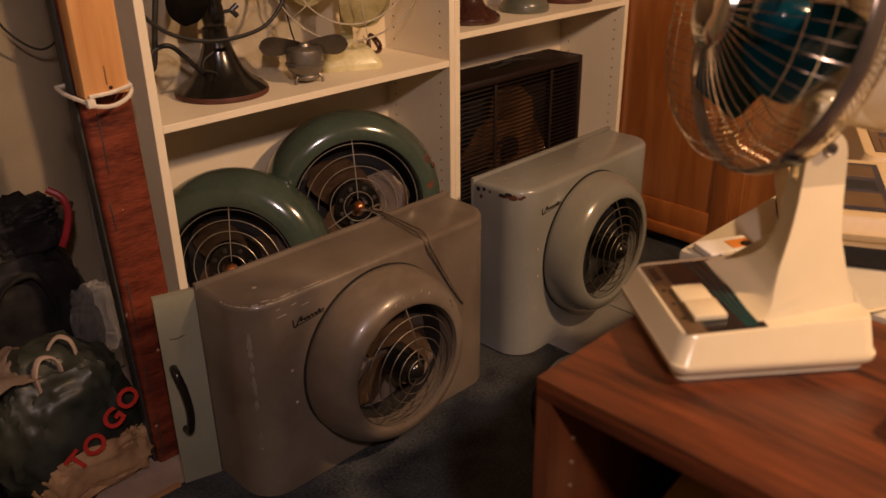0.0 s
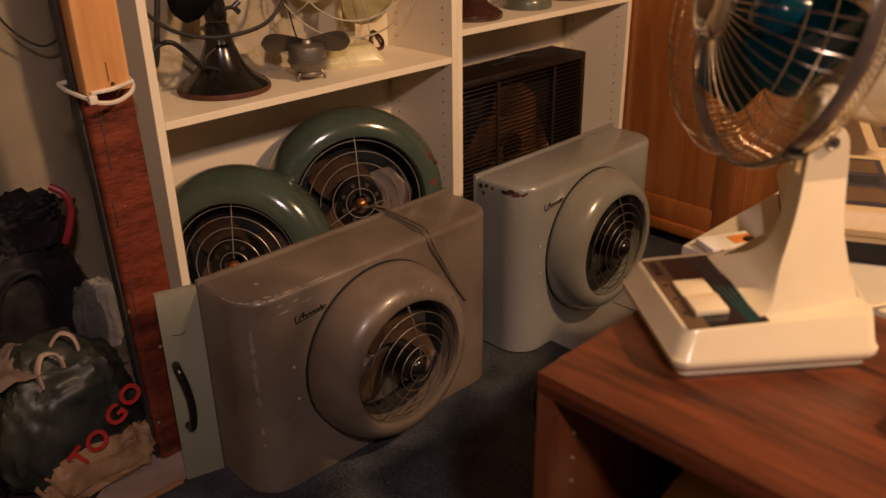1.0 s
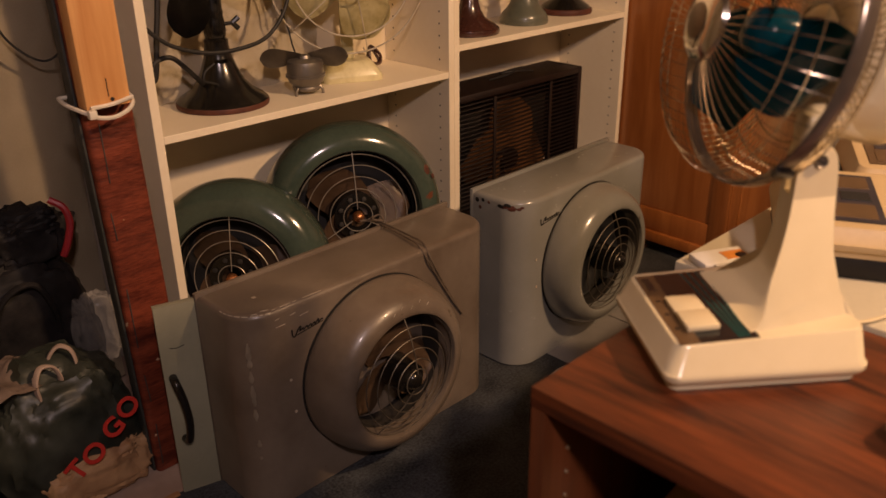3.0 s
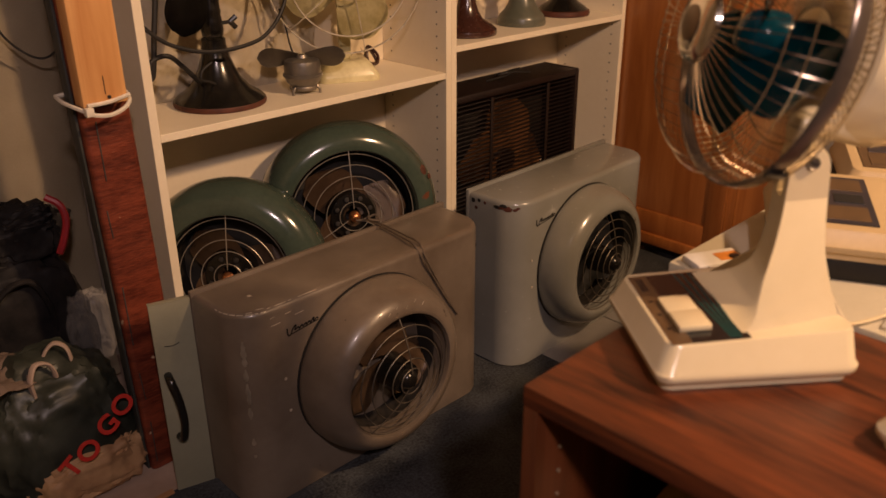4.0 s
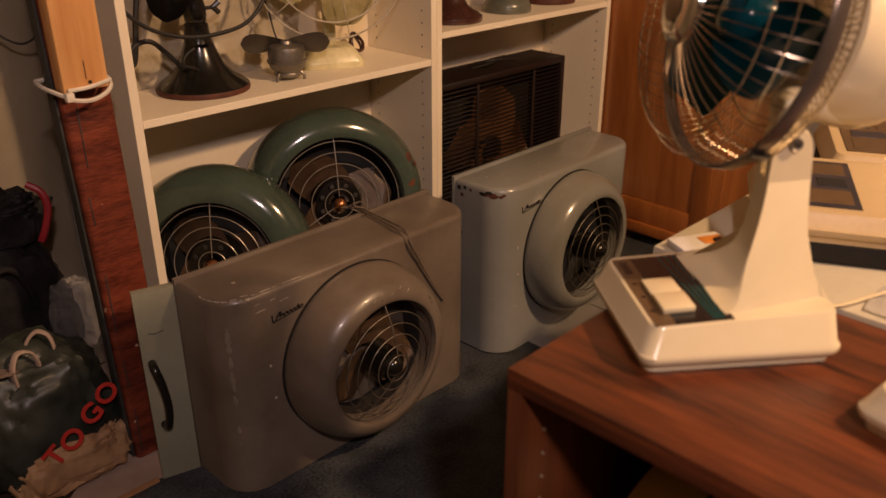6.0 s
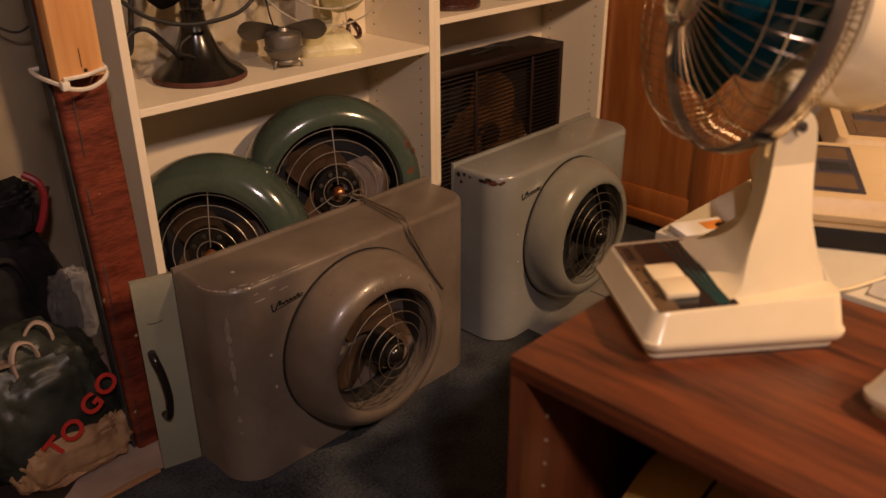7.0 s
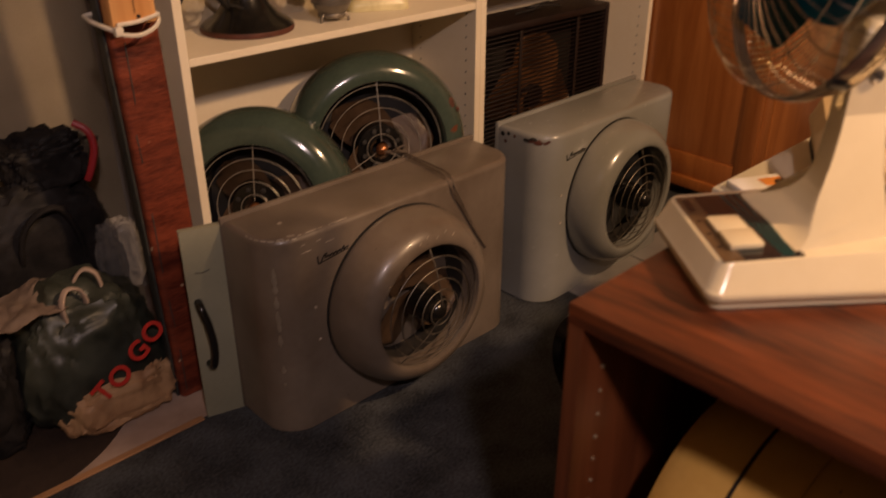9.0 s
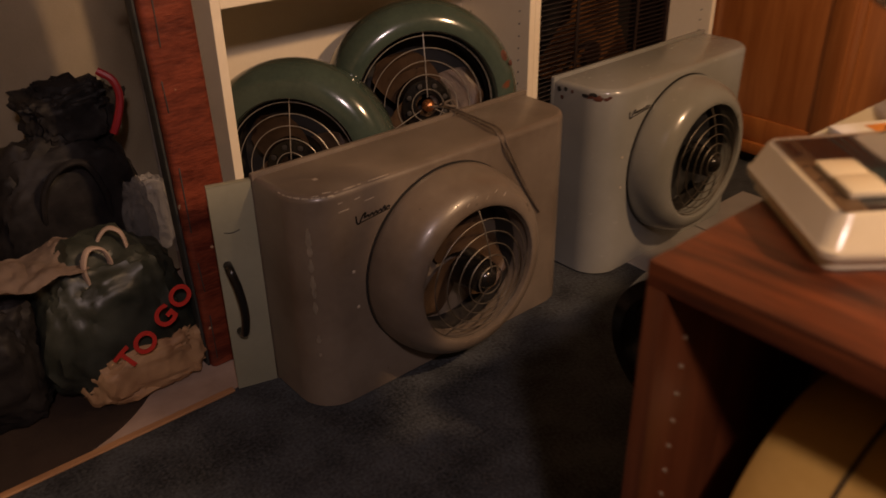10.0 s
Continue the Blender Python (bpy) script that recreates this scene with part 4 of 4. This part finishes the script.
# ---- inside and behind the low cabinet ----
t = thing("drum_fan", pose(0.897, 0.437, 0.287), "yellowed cream drum-shaped fan lying in the cabinet", "fan")
part("drum", lathe([(0.0, -0.001), (0.15, 0.0), (0.185, 0.012), (0.199, 0.035), (0.203, 0.075), (0.203, 0.40), (0.18, 0.45), (0, 0.452)], 64, axis="y"), M_DRUM, t)
for y in (0.105, 0.175, 0.31):
    part("band", lathe([(0.2035, 0), (0.2062, 0.001), (0.2062, 0.004), (0.2035, 0.005)], 64, axis="y"), M_BROWNBOX if y != 0.175 else M_DRUM, t, "raised seam band", m=Matrix.Translation((0, -y, 0)))
part("cradle", box(-0.10, -0.40, -0.215, 0.10, -0.05, -0.185, 0.003), M_BLACK, t)
t = thing("floor_fan", pose(1.245, 0.80, 0.1605, 0, 0, 0), "black round floor fan in the shade behind the cabinet", "fan")
part("shroud", lathe([(0.12, -0.06), (0.15, -0.05), (0.16, 0.0), (0.15, 0.05), (0.12, 0.06)], 56, True, axis="x"), M_BLACK, t)
for r in (0.05, 0.08, 0.11):
    part("grille_ring", tube([(-0.045, p[0], p[2]) for p in circle(r, 0, 40)], 0.0016, 5, True), M_BLACK, t)
part("motor", lathe([(0, 0.05), (0.05, 0.045), (0.055, -0.05), (0, -0.055)], 28, axis="x"), M_BLACK, t)
for k in range(4):
    part("strut", tube([(0, 0.05 * math.cos(1.57 * k), 0.05 * math.sin(1.57 * k)), (0, 0.13 * math.cos(1.57 * k), 0.13 * math.sin(1.57 * k))], 0.004, 6), M_BLACK, t)


# ---- slatted box fan in the right bookcase ----
def box_fan():
    W, D, H = 0.611, 0.15, 0.568
    t = thing("box_fan", pose(1.695, 1.672, 0.079), "dark brown steel box fan with horizontal slats", "fan")
    for name, b in (("side", (0, 0, 0, 0.018, D, H)), ("side", (W - 0.018, 0, 0, W, D, H)), ("bottom", (0.0185, 0, 0, W - 0.0185, D, 0.02)), ("top", (0.0185, 0, H - 0.022, W - 0.0185, D, H))):
        part(name, box(*b, 0.004), M_BROWNBOX, t)
    part("back", box(0.0185, D - 0.01, 0.0205, W - 0.0185, D - 0.004, H - 0.0225), M_DUCT, t)
    first = None
    n = 38
    for k in range(n):
        z = 0.032 + (H - 0.066) * k / (n - 1)
        if first is None:
            first = part("slat", box(0.019, 0.004, -0.0011, W - 0.019, 0.011, 0.0011, 0.0004, 1), M_SLAT, t, m=pose(0, 0, 0, 12, 0, 0))
            first.location.z = z
        else:
            o = new("slat", first.data)
            o.parent, o.location = t, (0, 0, z)
    for x in (0.17, 0.44):
        part("brace", box(x, -0.002, 0.0225, x + 0.012, 0.0025, H - 0.024, 0.001), M_SLAT, t)
    for k in range(4):
        part("fan_blade", blade(0.03, 0.20, 0.20, 0.05), M_TANBLADE, t, "amber-brown blade", m=Matrix.Translation((W / 2, 0.07, H / 2 + 0.02)) @ turn_y(90 * k + 28))
    part("motor", lathe([(0, 0.03), (0.035, 0.028), (0.045, 0.0), (0.045, -0.05)], 28, axis="y"), M_BROWNBOX, t, m=Matrix.Translation((W / 2, 0.07, H / 2 + 0.02)))
    c = tagged(part("power_cord", tube(curve([(0.24, 0.08, 0.003), (0.30, 0.05, 0.016), (0.36, 0.07, 0.022), (0.42, 0.10, 0.014), (0.37, 0.11, 0.010), (0.30, 0.09, 0.012), (0.33, 0.06, 0.020), (0.40, 0.05, 0.012), (0.44, 0.07, 0.003)], 8), 0.0028, 6), M_RUBBER, m=pose(1.69, 1.672, 0.079 + H)), "coiled black cord lying on the brown box fan", "cord")


box_fan()


# ---- old fans on the shelves ----
def paddle(r0, r1, width, twist=30, cup=0.1, n=14):
    """A rounded blade reaching along +x about the -y axis, twisted along its length."""
    bm = bmesh.new()
    rows = []
    for i in range(n + 1):
        u = i / n
        half = width / 2 * (0.22 + 0.78 * math.sin(math.pi * min(1.0, 0.10 + 0.56 * u))) * math.sqrt(max(0.01, 1 - max(0.0, (u - 0.62) / 0.38) ** 2.2))
        a = radians(twist) * (1 - 0.45 * u)
        rows.append([bm.verts.new((r0 + (r1 - r0) * u, v * half * math.sin(a) + cup * half * (v * v - 0.5), v * half * math.cos(a))) for v in (-1, -0.66, -0.33, 0, 0.33, 0.66, 1)])
    for a, b in zip(rows, rows[1:]):
        for j in range(6):
            bm.faces.new((a[j], a[j + 1], b[j + 1], b[j]))
    bmesh.ops.solidify(bm, geom=bm.faces[:], thickness=0.0016)
    return bm


def cage_fan(m, base_prof, base_mat, rim_mat, blade_mat, head_z, cage_r, label, blades=4, yaw=0.0, loops=6, wire_mat=None, head_y=-0.03, cage=True, spin=18):
    t = thing("desk_fan", m, label, "fan", "antique desk fans")
    top = base_prof[-1][1]
    part("base", lathe([(0, 0.0)] + base_prof + [(0, top)], 48), base_mat, t)
    r0 = base_prof[0][0]
    part("base_rim", lathe([(r0 - 0.004, 0.0004), (r0 + 0.0015, 0.0004), (r0 + 0.003, 0.006), (r0 + 0.0015, 0.012), (r0 - 0.002, 0.014)], 48), rim_mat, t)
    part("column", lathe([(0.014, top), (0.016, top + 0.02), (0.012, top + 0.03), (0.012, head_z - 0.05), (0.016, head_z - 0.045)], 24), base_mat, t)
    h = Matrix.Translation((0, head_y, head_z)) @ Matrix.Rotation(radians(yaw), 4, "Z")
    part("motor", lathe([(0, 0.01), (0.03, 0.008), (0.05, -0.015), (0.052, -0.06), (0.04, -0.09), (0, -0.10)], 32, axis="y"), base_mat, t, m=h)
    for k in range(blades):
        part("fan_blade", blade(0.015, cage_r * 0.84, cage_r * 0.95, 0.045), blade_mat, t, m=h @ Matrix.Translation((0, -0.035, 0)) @ turn_y(360 / blades * k + spin))
    if not cage:
        return t
    wm = wire_mat or M_WIRE
    part("cage_ring", tube(circle(cage_r, 0.02, 56), 0.0018, 6, True), wm, t, m=h)
    part("cage_ring", tube(circle(cage_r * 0.95, 0.062, 56), 0.0016, 6, True), wm, t, m=h)
    part("cage_ring", tube(circle(cage_r * 0.36, 0.078, 36), 0.0016, 6, True), wm, t, m=h)
    for k in range(loops):
        a0, a1 = 2 * math.pi * k / loops, 2 * math.pi * (k + 0.72) / loops
        pts = [(cage_r * math.cos(a0), -0.0, cage_r * math.sin(a0)), (cage_r * 0.97 * math.cos(a0), -0.06, cage_r * 0.97 * math.sin(a0)), (cage_r * 0.36 * math.cos((a0 + a1) / 2 - 0.2), -0.079, cage_r * 0.36 * math.sin((a0 + a1) / 2 - 0.2)), (cage_r * 0.05 * math.cos(a0), -0.083, cage_r * 0.05 * math.sin(a0))]
        part("cage_wire", tube(curve(pts, 5), 0.0014, 5), wm, t, m=h)
    return t


BELL = [(0.100, 0.004), (0.101, 0.012), (0.092, 0.020), (0.070, 0.034), (0.052, 0.055), (0.040, 0.080), (0.031, 0.105), (0.026, 0.130), (0.026, 0.142), (0.020, 0.148)]
SHELF_L, SHELF_R = 0.7505, 0.8175
BELL = [(r * 1.06, h * 1.06) for r, h in BELL]
black = cage_fan(pose(0.995, 1.752, SHELF_L, 0, 0, -20), BELL, M_BLACK, M_RUSTRIM, M_BLACK, 0.37, 0.20, "black candlestick desk fan with flared base and wing nut", cage=False, head_y=0.0, blades=0)
part("collar", lathe([(0.017, 0.150), (0.024, 0.158), (0.026, 0.172), (0.024, 0.195), (0.022, 0.205), (0.024, 0.212), (0.022, 0.22), (0.021, 0.32)], 28), M_BLACK, black)
part("wing_screw", tube([(0.02, 0, 0.184), (0.046, 0, 0.186)], 0.0045, 8), M_BLACK, black)
for a in (38, -48):
    part("wing", tube([(0.042, 0, 0.186), (0.042 + 0.019 * math.cos(radians(a)), 0, 0.186 + 0.019 * math.sin(radians(a)))], 0.0062, 8), M_BLACK, black)
head = black.matrix_world.inverted() @ Matrix.Translation((0.935, 1.690, 1.098)) @ Matrix.Rotation(radians(-24), 4, "Z")
part("hub", lathe([(0, 0.02), (0.018, 0.018), (0.024, 0.0), (0.024, -0.03)], 24, axis="y"), M_BLACK, black, m=head)
for k in range(4):
    part("fan_blade", paddle(0.02, 0.180, 0.098, 26), M_BLACK, black, m=head @ turn_y(90 * k + 103))
part("tag", box(0.084, -0.03, 0.026, 0.091, -0.024, 0.044, 0.002), M_TIE, black, "small pale tag on the base", m=pose(0, 0, 0, 0, 20, 0))
t = thing("power_cord", pose(0, 0, 0), "loose black rubber cord looped beside the candlestick fan", "cord")
part("loop", tube(curve([(0.775, 1.69, 1.00), (0.80, 1.68, 0.955), (0.85, 1.67, 0.915), (0.93, 1.66, 0.892), (1.02, 1.655, 0.895), (1.085, 1.66, 0.915), (1.14, 1.67, 0.97), (1.18, 1.69, 1.06)], 10), 0.0046, 8), M_RUBBER, t)
part("loop", tube(curve([(0.865, 1.72, 1.10), (0.848, 1.72, 0.99), (0.836, 1.72, 0.928), (0.828, 1.722, 0.870), (0.822, 1.725, 0.842), (0.812, 1.73, 0.836)], 10), 0.0062, 8), M_RUBBER, t)
part("loop", tube(curve([(0.815, 1.72, 0.850), (0.822, 1.72, 0.876), (0.845, 1.72, 0.885), (0.868, 1.72, 0.881), (0.895, 1.725, 0.857), (0.922, 1.73, 0.829), (0.955, 1.745, 0.795)], 10), 0.0056, 8), M_RUBBER, t)
part("loop", tube(curve([(0.955, 1.70, 0.86), (0.93, 1.70, 0.845), (0.925, 1.70, 0.825), (0.95, 1.705, 0.815), (0.975, 1.71, 0.80)], 8), 0.003, 8), M_RUBBER, t)


def toy_fan():
    t = thing("toy_fan", pose(1.197, 1.695, SHELF_L, 0, 0, 15) @ Matrix.Scale(1.34, 4), "small dull pewter fan motor with three bent blades", "fan")
    part("drum", lathe([(0, 0.007), (0.024, 0.007), (0.026, 0.012), (0.024, 0.015), (0.031, 0.022), (0.034, 0.030), (0.0365, 0.032), (0.0365, 0.036), (0.034, 0.038), (0.0335, 0.054), (0.032, 0.060), (0.026, 0.0635), (0.012, 0.065), (0.010, 0.070), (0, 0.071)], 36), M_PEWTER, t)
    for k in range(3):
        a = radians(120 * k - 60)
        part("foot", tube([(0.024 * math.cos(a), 0.024 * math.sin(a), 0.014), (0.030 * math.cos(a), 0.030 * math.sin(a), 0.007), (0.030 * math.cos(a), 0.030 * math.sin(a), 0.0)], 0.0028, 8), M_PEWTER, t)
    for a, lift, twist in ((132, 0, 42), (314, -2, -38), (62, -6, 86)):
        part("fan_blade", paddle(0.006, 0.080, 0.046, twist), M_PEWTER, t, m=Matrix.Translation((0, 0, 0.066)) @ Matrix.Rotation(radians(a), 4, "Z") @ Matrix.Rotation(radians(-lift), 4, "Y"))
    part("lead_wire", tube(curve([(0.0, 0.02, 0.07), (0.01, 0.035, 0.085), (0.02, 0.05, 0.11), (0.04, 0.08, 0.14)], 8), 0.0016, 6), M_RUBBER, t)


toy_fan()


def cream_fan():
    t = thing("desk_fan", pose(1.375, 1.752, SHELF_L, 0, 0, -26), "cream enamelled desk fan with stained blades and wire guard", "fan", "antique desk fans")
    rings = []
    for s, z in ((1.0, 0.0), (1.0, 0.012), (0.97, 0.018), (0.72, 0.046), (0.66, 0.05), (0.5, 0.051)):
        rings.append([(x, y, z) for x, y in rounded(-0.082 * s, -0.062 * s, 0.082 * s, 0.062 * s, 0.022 * s, n=5)])
    part("base", grid_solid(rings), M_CREAM, t)
    part("neck", prism(rounded(-0.016, -0.010, 0.016, 0.010, 0.006, n=3), 0.0505, 0.24), M_CREAM, t)
    h = Matrix.Translation((0, -0.035, 0.275))
    part("motor", lathe([(0, 0.0), (0.035, -0.005), (0.048, -0.03), (0.048, -0.08), (0.03, -0.105), (0, -0.11)], 32, axis="y"), M_CREAM, t, m=h)
    for k in range(4):
        part("fan_blade", paddle(0.015, 0.172, 0.150, 22), M_CREAM, t, "stained cream blade", m=h @ Matrix.Translation((0, -0.03, 0)) @ turn_y(90 * k + 70))
    for r, dpt in ((0.199, 0.030), (0.150, 0.066), (0.06, 0.076)):
        part("guard_ring", tube(circle(r, dpt, 60), 0.0021, 6, True), M_PALEWIRE, t, m=h)
    for k in range(6):
        a = radians(60 * k + 40)
        pts = [(q * math.cos(a), -dq, q * math.sin(a)) for q, dq in ((0.194, 0.008), (0.200, 0.036), (0.175, 0.063), (0.07, 0.0755), (0.012, 0.077))]
        part("guard_wire", tube(curve(pts, 4), 0.0014, 5), M_PALEWIRE, t, m=h)
    tagged(part("cord_bundle", tube(curve([(0.0, 0, 0.006), (0.03, 0.01, 0.012), (0.02, 0.02, 0.04), (-0.01, 0.0, 0.05), (-0.015, -0.01, 0.02), (0.02, -0.005, 0.01), (0.035, 0.01, 0.03), (0.01, 0.02, 0.055), (-0.01, 0.01, 0.03)], 8), 0.0045, 7), M_MAROON, m=pose(1.50, 1.80, SHELF_L)), "small dark red cord bundle on the shelf", "cord")


cream_fan()
SMALL = [(0.066, 0.003), (0.067, 0.010), (0.058, 0.020), (0.036, 0.034), (0.026, 0.050), (0.021, 0.066), (0.018, 0.085), (0.014, 0.092)]
FLUTED = [(0.056, 0.003), (0.057, 0.014), (0.052, 0.024), (0.042, 0.034), (0.034, 0.046), (0.026, 0.066), (0.022, 0.085), (0.016, 0.092)]
cage_fan(pose(1.800, 1.715, SHELF_R) @ Matrix.Scale(1.3, 4), SMALL, M_MAROON, M_MAROON, M_BLACK, 0.24, 0.12, "dark maroon small desk fan with bell base")
cage_fan(pose(2.045, 1.715, SHELF_R) @ Matrix.Scale(1.3, 4), FLUTED, M_GREENBASE, M_GREENBASE, M_GREENBASE, 0.22, 0.11, "gray-green small desk fan with stepped base")
cage_fan(pose(2.290, 1.745, SHELF_R) @ Matrix.Scale(1.3, 4), SMALL, M_BLACK, M_RUSTRIM, M_BLACK, 0.22, 0.105, "black small desk fan with rusty base rim")


# ---- bags and cords by the post ----
def sack(name, c, size, seed, material, label, category, crumple=0.12, squash=0.0, top_pinch=0.0):
    bm = bmesh.new()
    bmesh.ops.create_icosphere(bm, subdivisions=5, radius=1)
    for v in bm.verts:
        p = v.co.copy()
        e = noise.noise(p * 1.6 + Vector((seed, 0, 0))) + 0.75 * abs(noise.noise(p * 3.6 + Vector((0, seed, 0)))) + 0.45 * abs(noise.noise(p * 8 + Vector((seed, seed, 0)))) + 0.2 * noise.noise(p * 17 + Vector((seed, 0, seed)))
        p = Vector([math.copysign(abs(q) ** 0.72, q) for q in p]) * (1 + crumple * e)
        if top_pinch and p.z > 0:
            k = 1 - top_pinch * p.z
            p.x *= k
            p.y *= k
        v.co = (p.x * size[0], p.y * size[1], max(p.z * size[2], -size[2] * 0.92))
    low = min(v.co.z for v in bm.verts)
    for v in bm.verts:
        v.co.z -= low
    return tagged(part(name, bm, material, m=pose(*c)), label, category)


bag = thing("plastic_bag", pose(0.455, 1.665, -0.003), "crumpled green-gray plastic carrier bag with red print", "bag")
b1 = sack("bag_body", (0, 0, 0), (0.145, 0.115, 0.165), 4.0, M_BAGCLEAR, "", "", 0.14, top_pinch=0.15)
b1.parent = bag
b2 = sack("paper_wad", (0.02, -0.035, 0.002), (0.128, 0.100, 0.070), 9.0, M_BAGTAN, "crumpled tan paper showing through", "", 0.16)
b2.parent = bag
for o in (b1, b2):
    if "category" in o:
        del o["category"]
for k, (x, y, z, a) in enumerate(((-0.02, -0.06, 0.29, 20), (0.03, -0.02, 0.30, -25))):
    pts = [(-0.028, 0, -0.02), (-0.030, 0.0, 0.02), (-0.008, 0.004, 0.045), (0.016, 0.0, 0.038), (0.024, -0.004, 0.01), (0.02, 0, -0.02)]
    bm = tube(curve(pts, 6), 0.0042, 8)
    bmesh.ops.scale(bm, vec=(1, 1.8, 1), verts=bm.verts[:])
    part("handle_loop", bm, M_CLOTH, bag, "pale twisted handle loop", m=pose(x, y, z, 0, 0, a))


def words(text, size, material, m, parent, label):
    cu = bpy.data.curves.new("words", "FONT")
    cu.body, cu.size, cu.extrude, cu.offset = text, size, 0.0012, 0.0014
    ob = bpy.data.objects.new("words", cu)
    scene.collection.objects.link(ob)
    me = bpy.data.meshes.new_from_object(ob.evaluated_get(bpy.context.evaluated_depsgraph_get()))
    bpy.data.objects.remove(ob)
    me.transform(m)
    me.materials.append(material)
    o = new("printed_letter", me)
    o.parent = parent
    o["label"] = label
    return o


for ch, x, z, y in (("T", -0.034, 0.104, -0.152), ("O", 0.000, 0.122, -0.154), ("G", 0.052, 0.160, -0.148), ("O", 0.092, 0.184, -0.136)):
    words(ch, 0.060, M_RED, pose(x, y, z, 78, -32, 6), bag, "red printed letter")
film = sack("plastic_film", (0.612, 1.80, 0.20), (0.052, 0.05, 0.085), 2.0, M_FILM, "clear crinkled plastic film bundle", "plastic film", 0.25)
part("twist_tie", tube(circle(0.022, 0, 20), 0.0022, 6, True), M_TIE, film, "white twisted tie", m=pose(0, -0.01, 0.155, 0, 0, 0) @ Matrix.Rotation(math.radians(90), 4, "X"))
duffel = sack("duffel_bag", (0.47, 1.86, -0.003), (0.17, 0.085, 0.245), 12.0, M_BLACKCLOTH, "black nylon duffel bag standing behind the carrier bag", "bag", 0.12)
part("carry_strap", tube(curve([(0.40, 1.79, 0.30), (0.41, 1.765, 0.40), (0.45, 1.76, 0.445), (0.50, 1.765, 0.44), (0.53, 1.775, 0.36), (0.535, 1.79, 0.28)], 8), 0.007, 8), M_BLACKCLOTH, duffel, "black carry strap")
camera_bag = sack("camera_bag", (0.525, 1.875, 0.450), (0.088, 0.055, 0.066), 27.0, M_BLACKCLOTH, "small black bag with a red strap on top", "bag", 0.34)
part("strap", tube(curve([(0.578, 1.815, 0.605), (0.600, 1.800, 0.585), (0.604, 1.790, 0.55), (0.590, 1.785, 0.51), (0.575, 1.785, 0.48)], 8), 0.008, 8), M_REDSTRAP, camera_bag, "red strap")
wrinkled("cloth", 0.20, 1.58, 0.42, 1.74, 0.29, 0.022, M_CLOTH, "crumpled dusty beige cloth over the bag", "cloth", 8.0)
sack("dark_sack", (0.205, 1.72, -0.003), (0.115, 0.13, 0.145), 31.0, M_BLACKCLOTH, "dark sack slumped on the floor under the cloth", "bag", 0.15)
t = thing("wall_cord", pose(0, 0, 0), "black coiled cord hanging on the canvas sheet", "cord")
coil = [(0.55 + 0.0030 * k * 0.35 + 0.012 * math.cos(k * 0.9), 1.90, 1.000 + 0.00042 * k * k * 0.35 + 0.014 * math.sin(k * 0.9)) for k in range(70)]
part("coil", tube(coil, 0.0035, 6), M_RUBBER, t)
part("lead", tube(curve([(0.57, 1.90, 1.02), (0.585, 1.90, 0.95), (0.625, 1.895, 0.90), (0.665, 1.89, 0.885), (0.70, 1.88, 0.92), (0.72, 1.87, 1.02), (0.70, 1.95, 1.12), (0.69, 1.985, 1.14)], 10), 0.0026, 6), M_RUBBER, t)
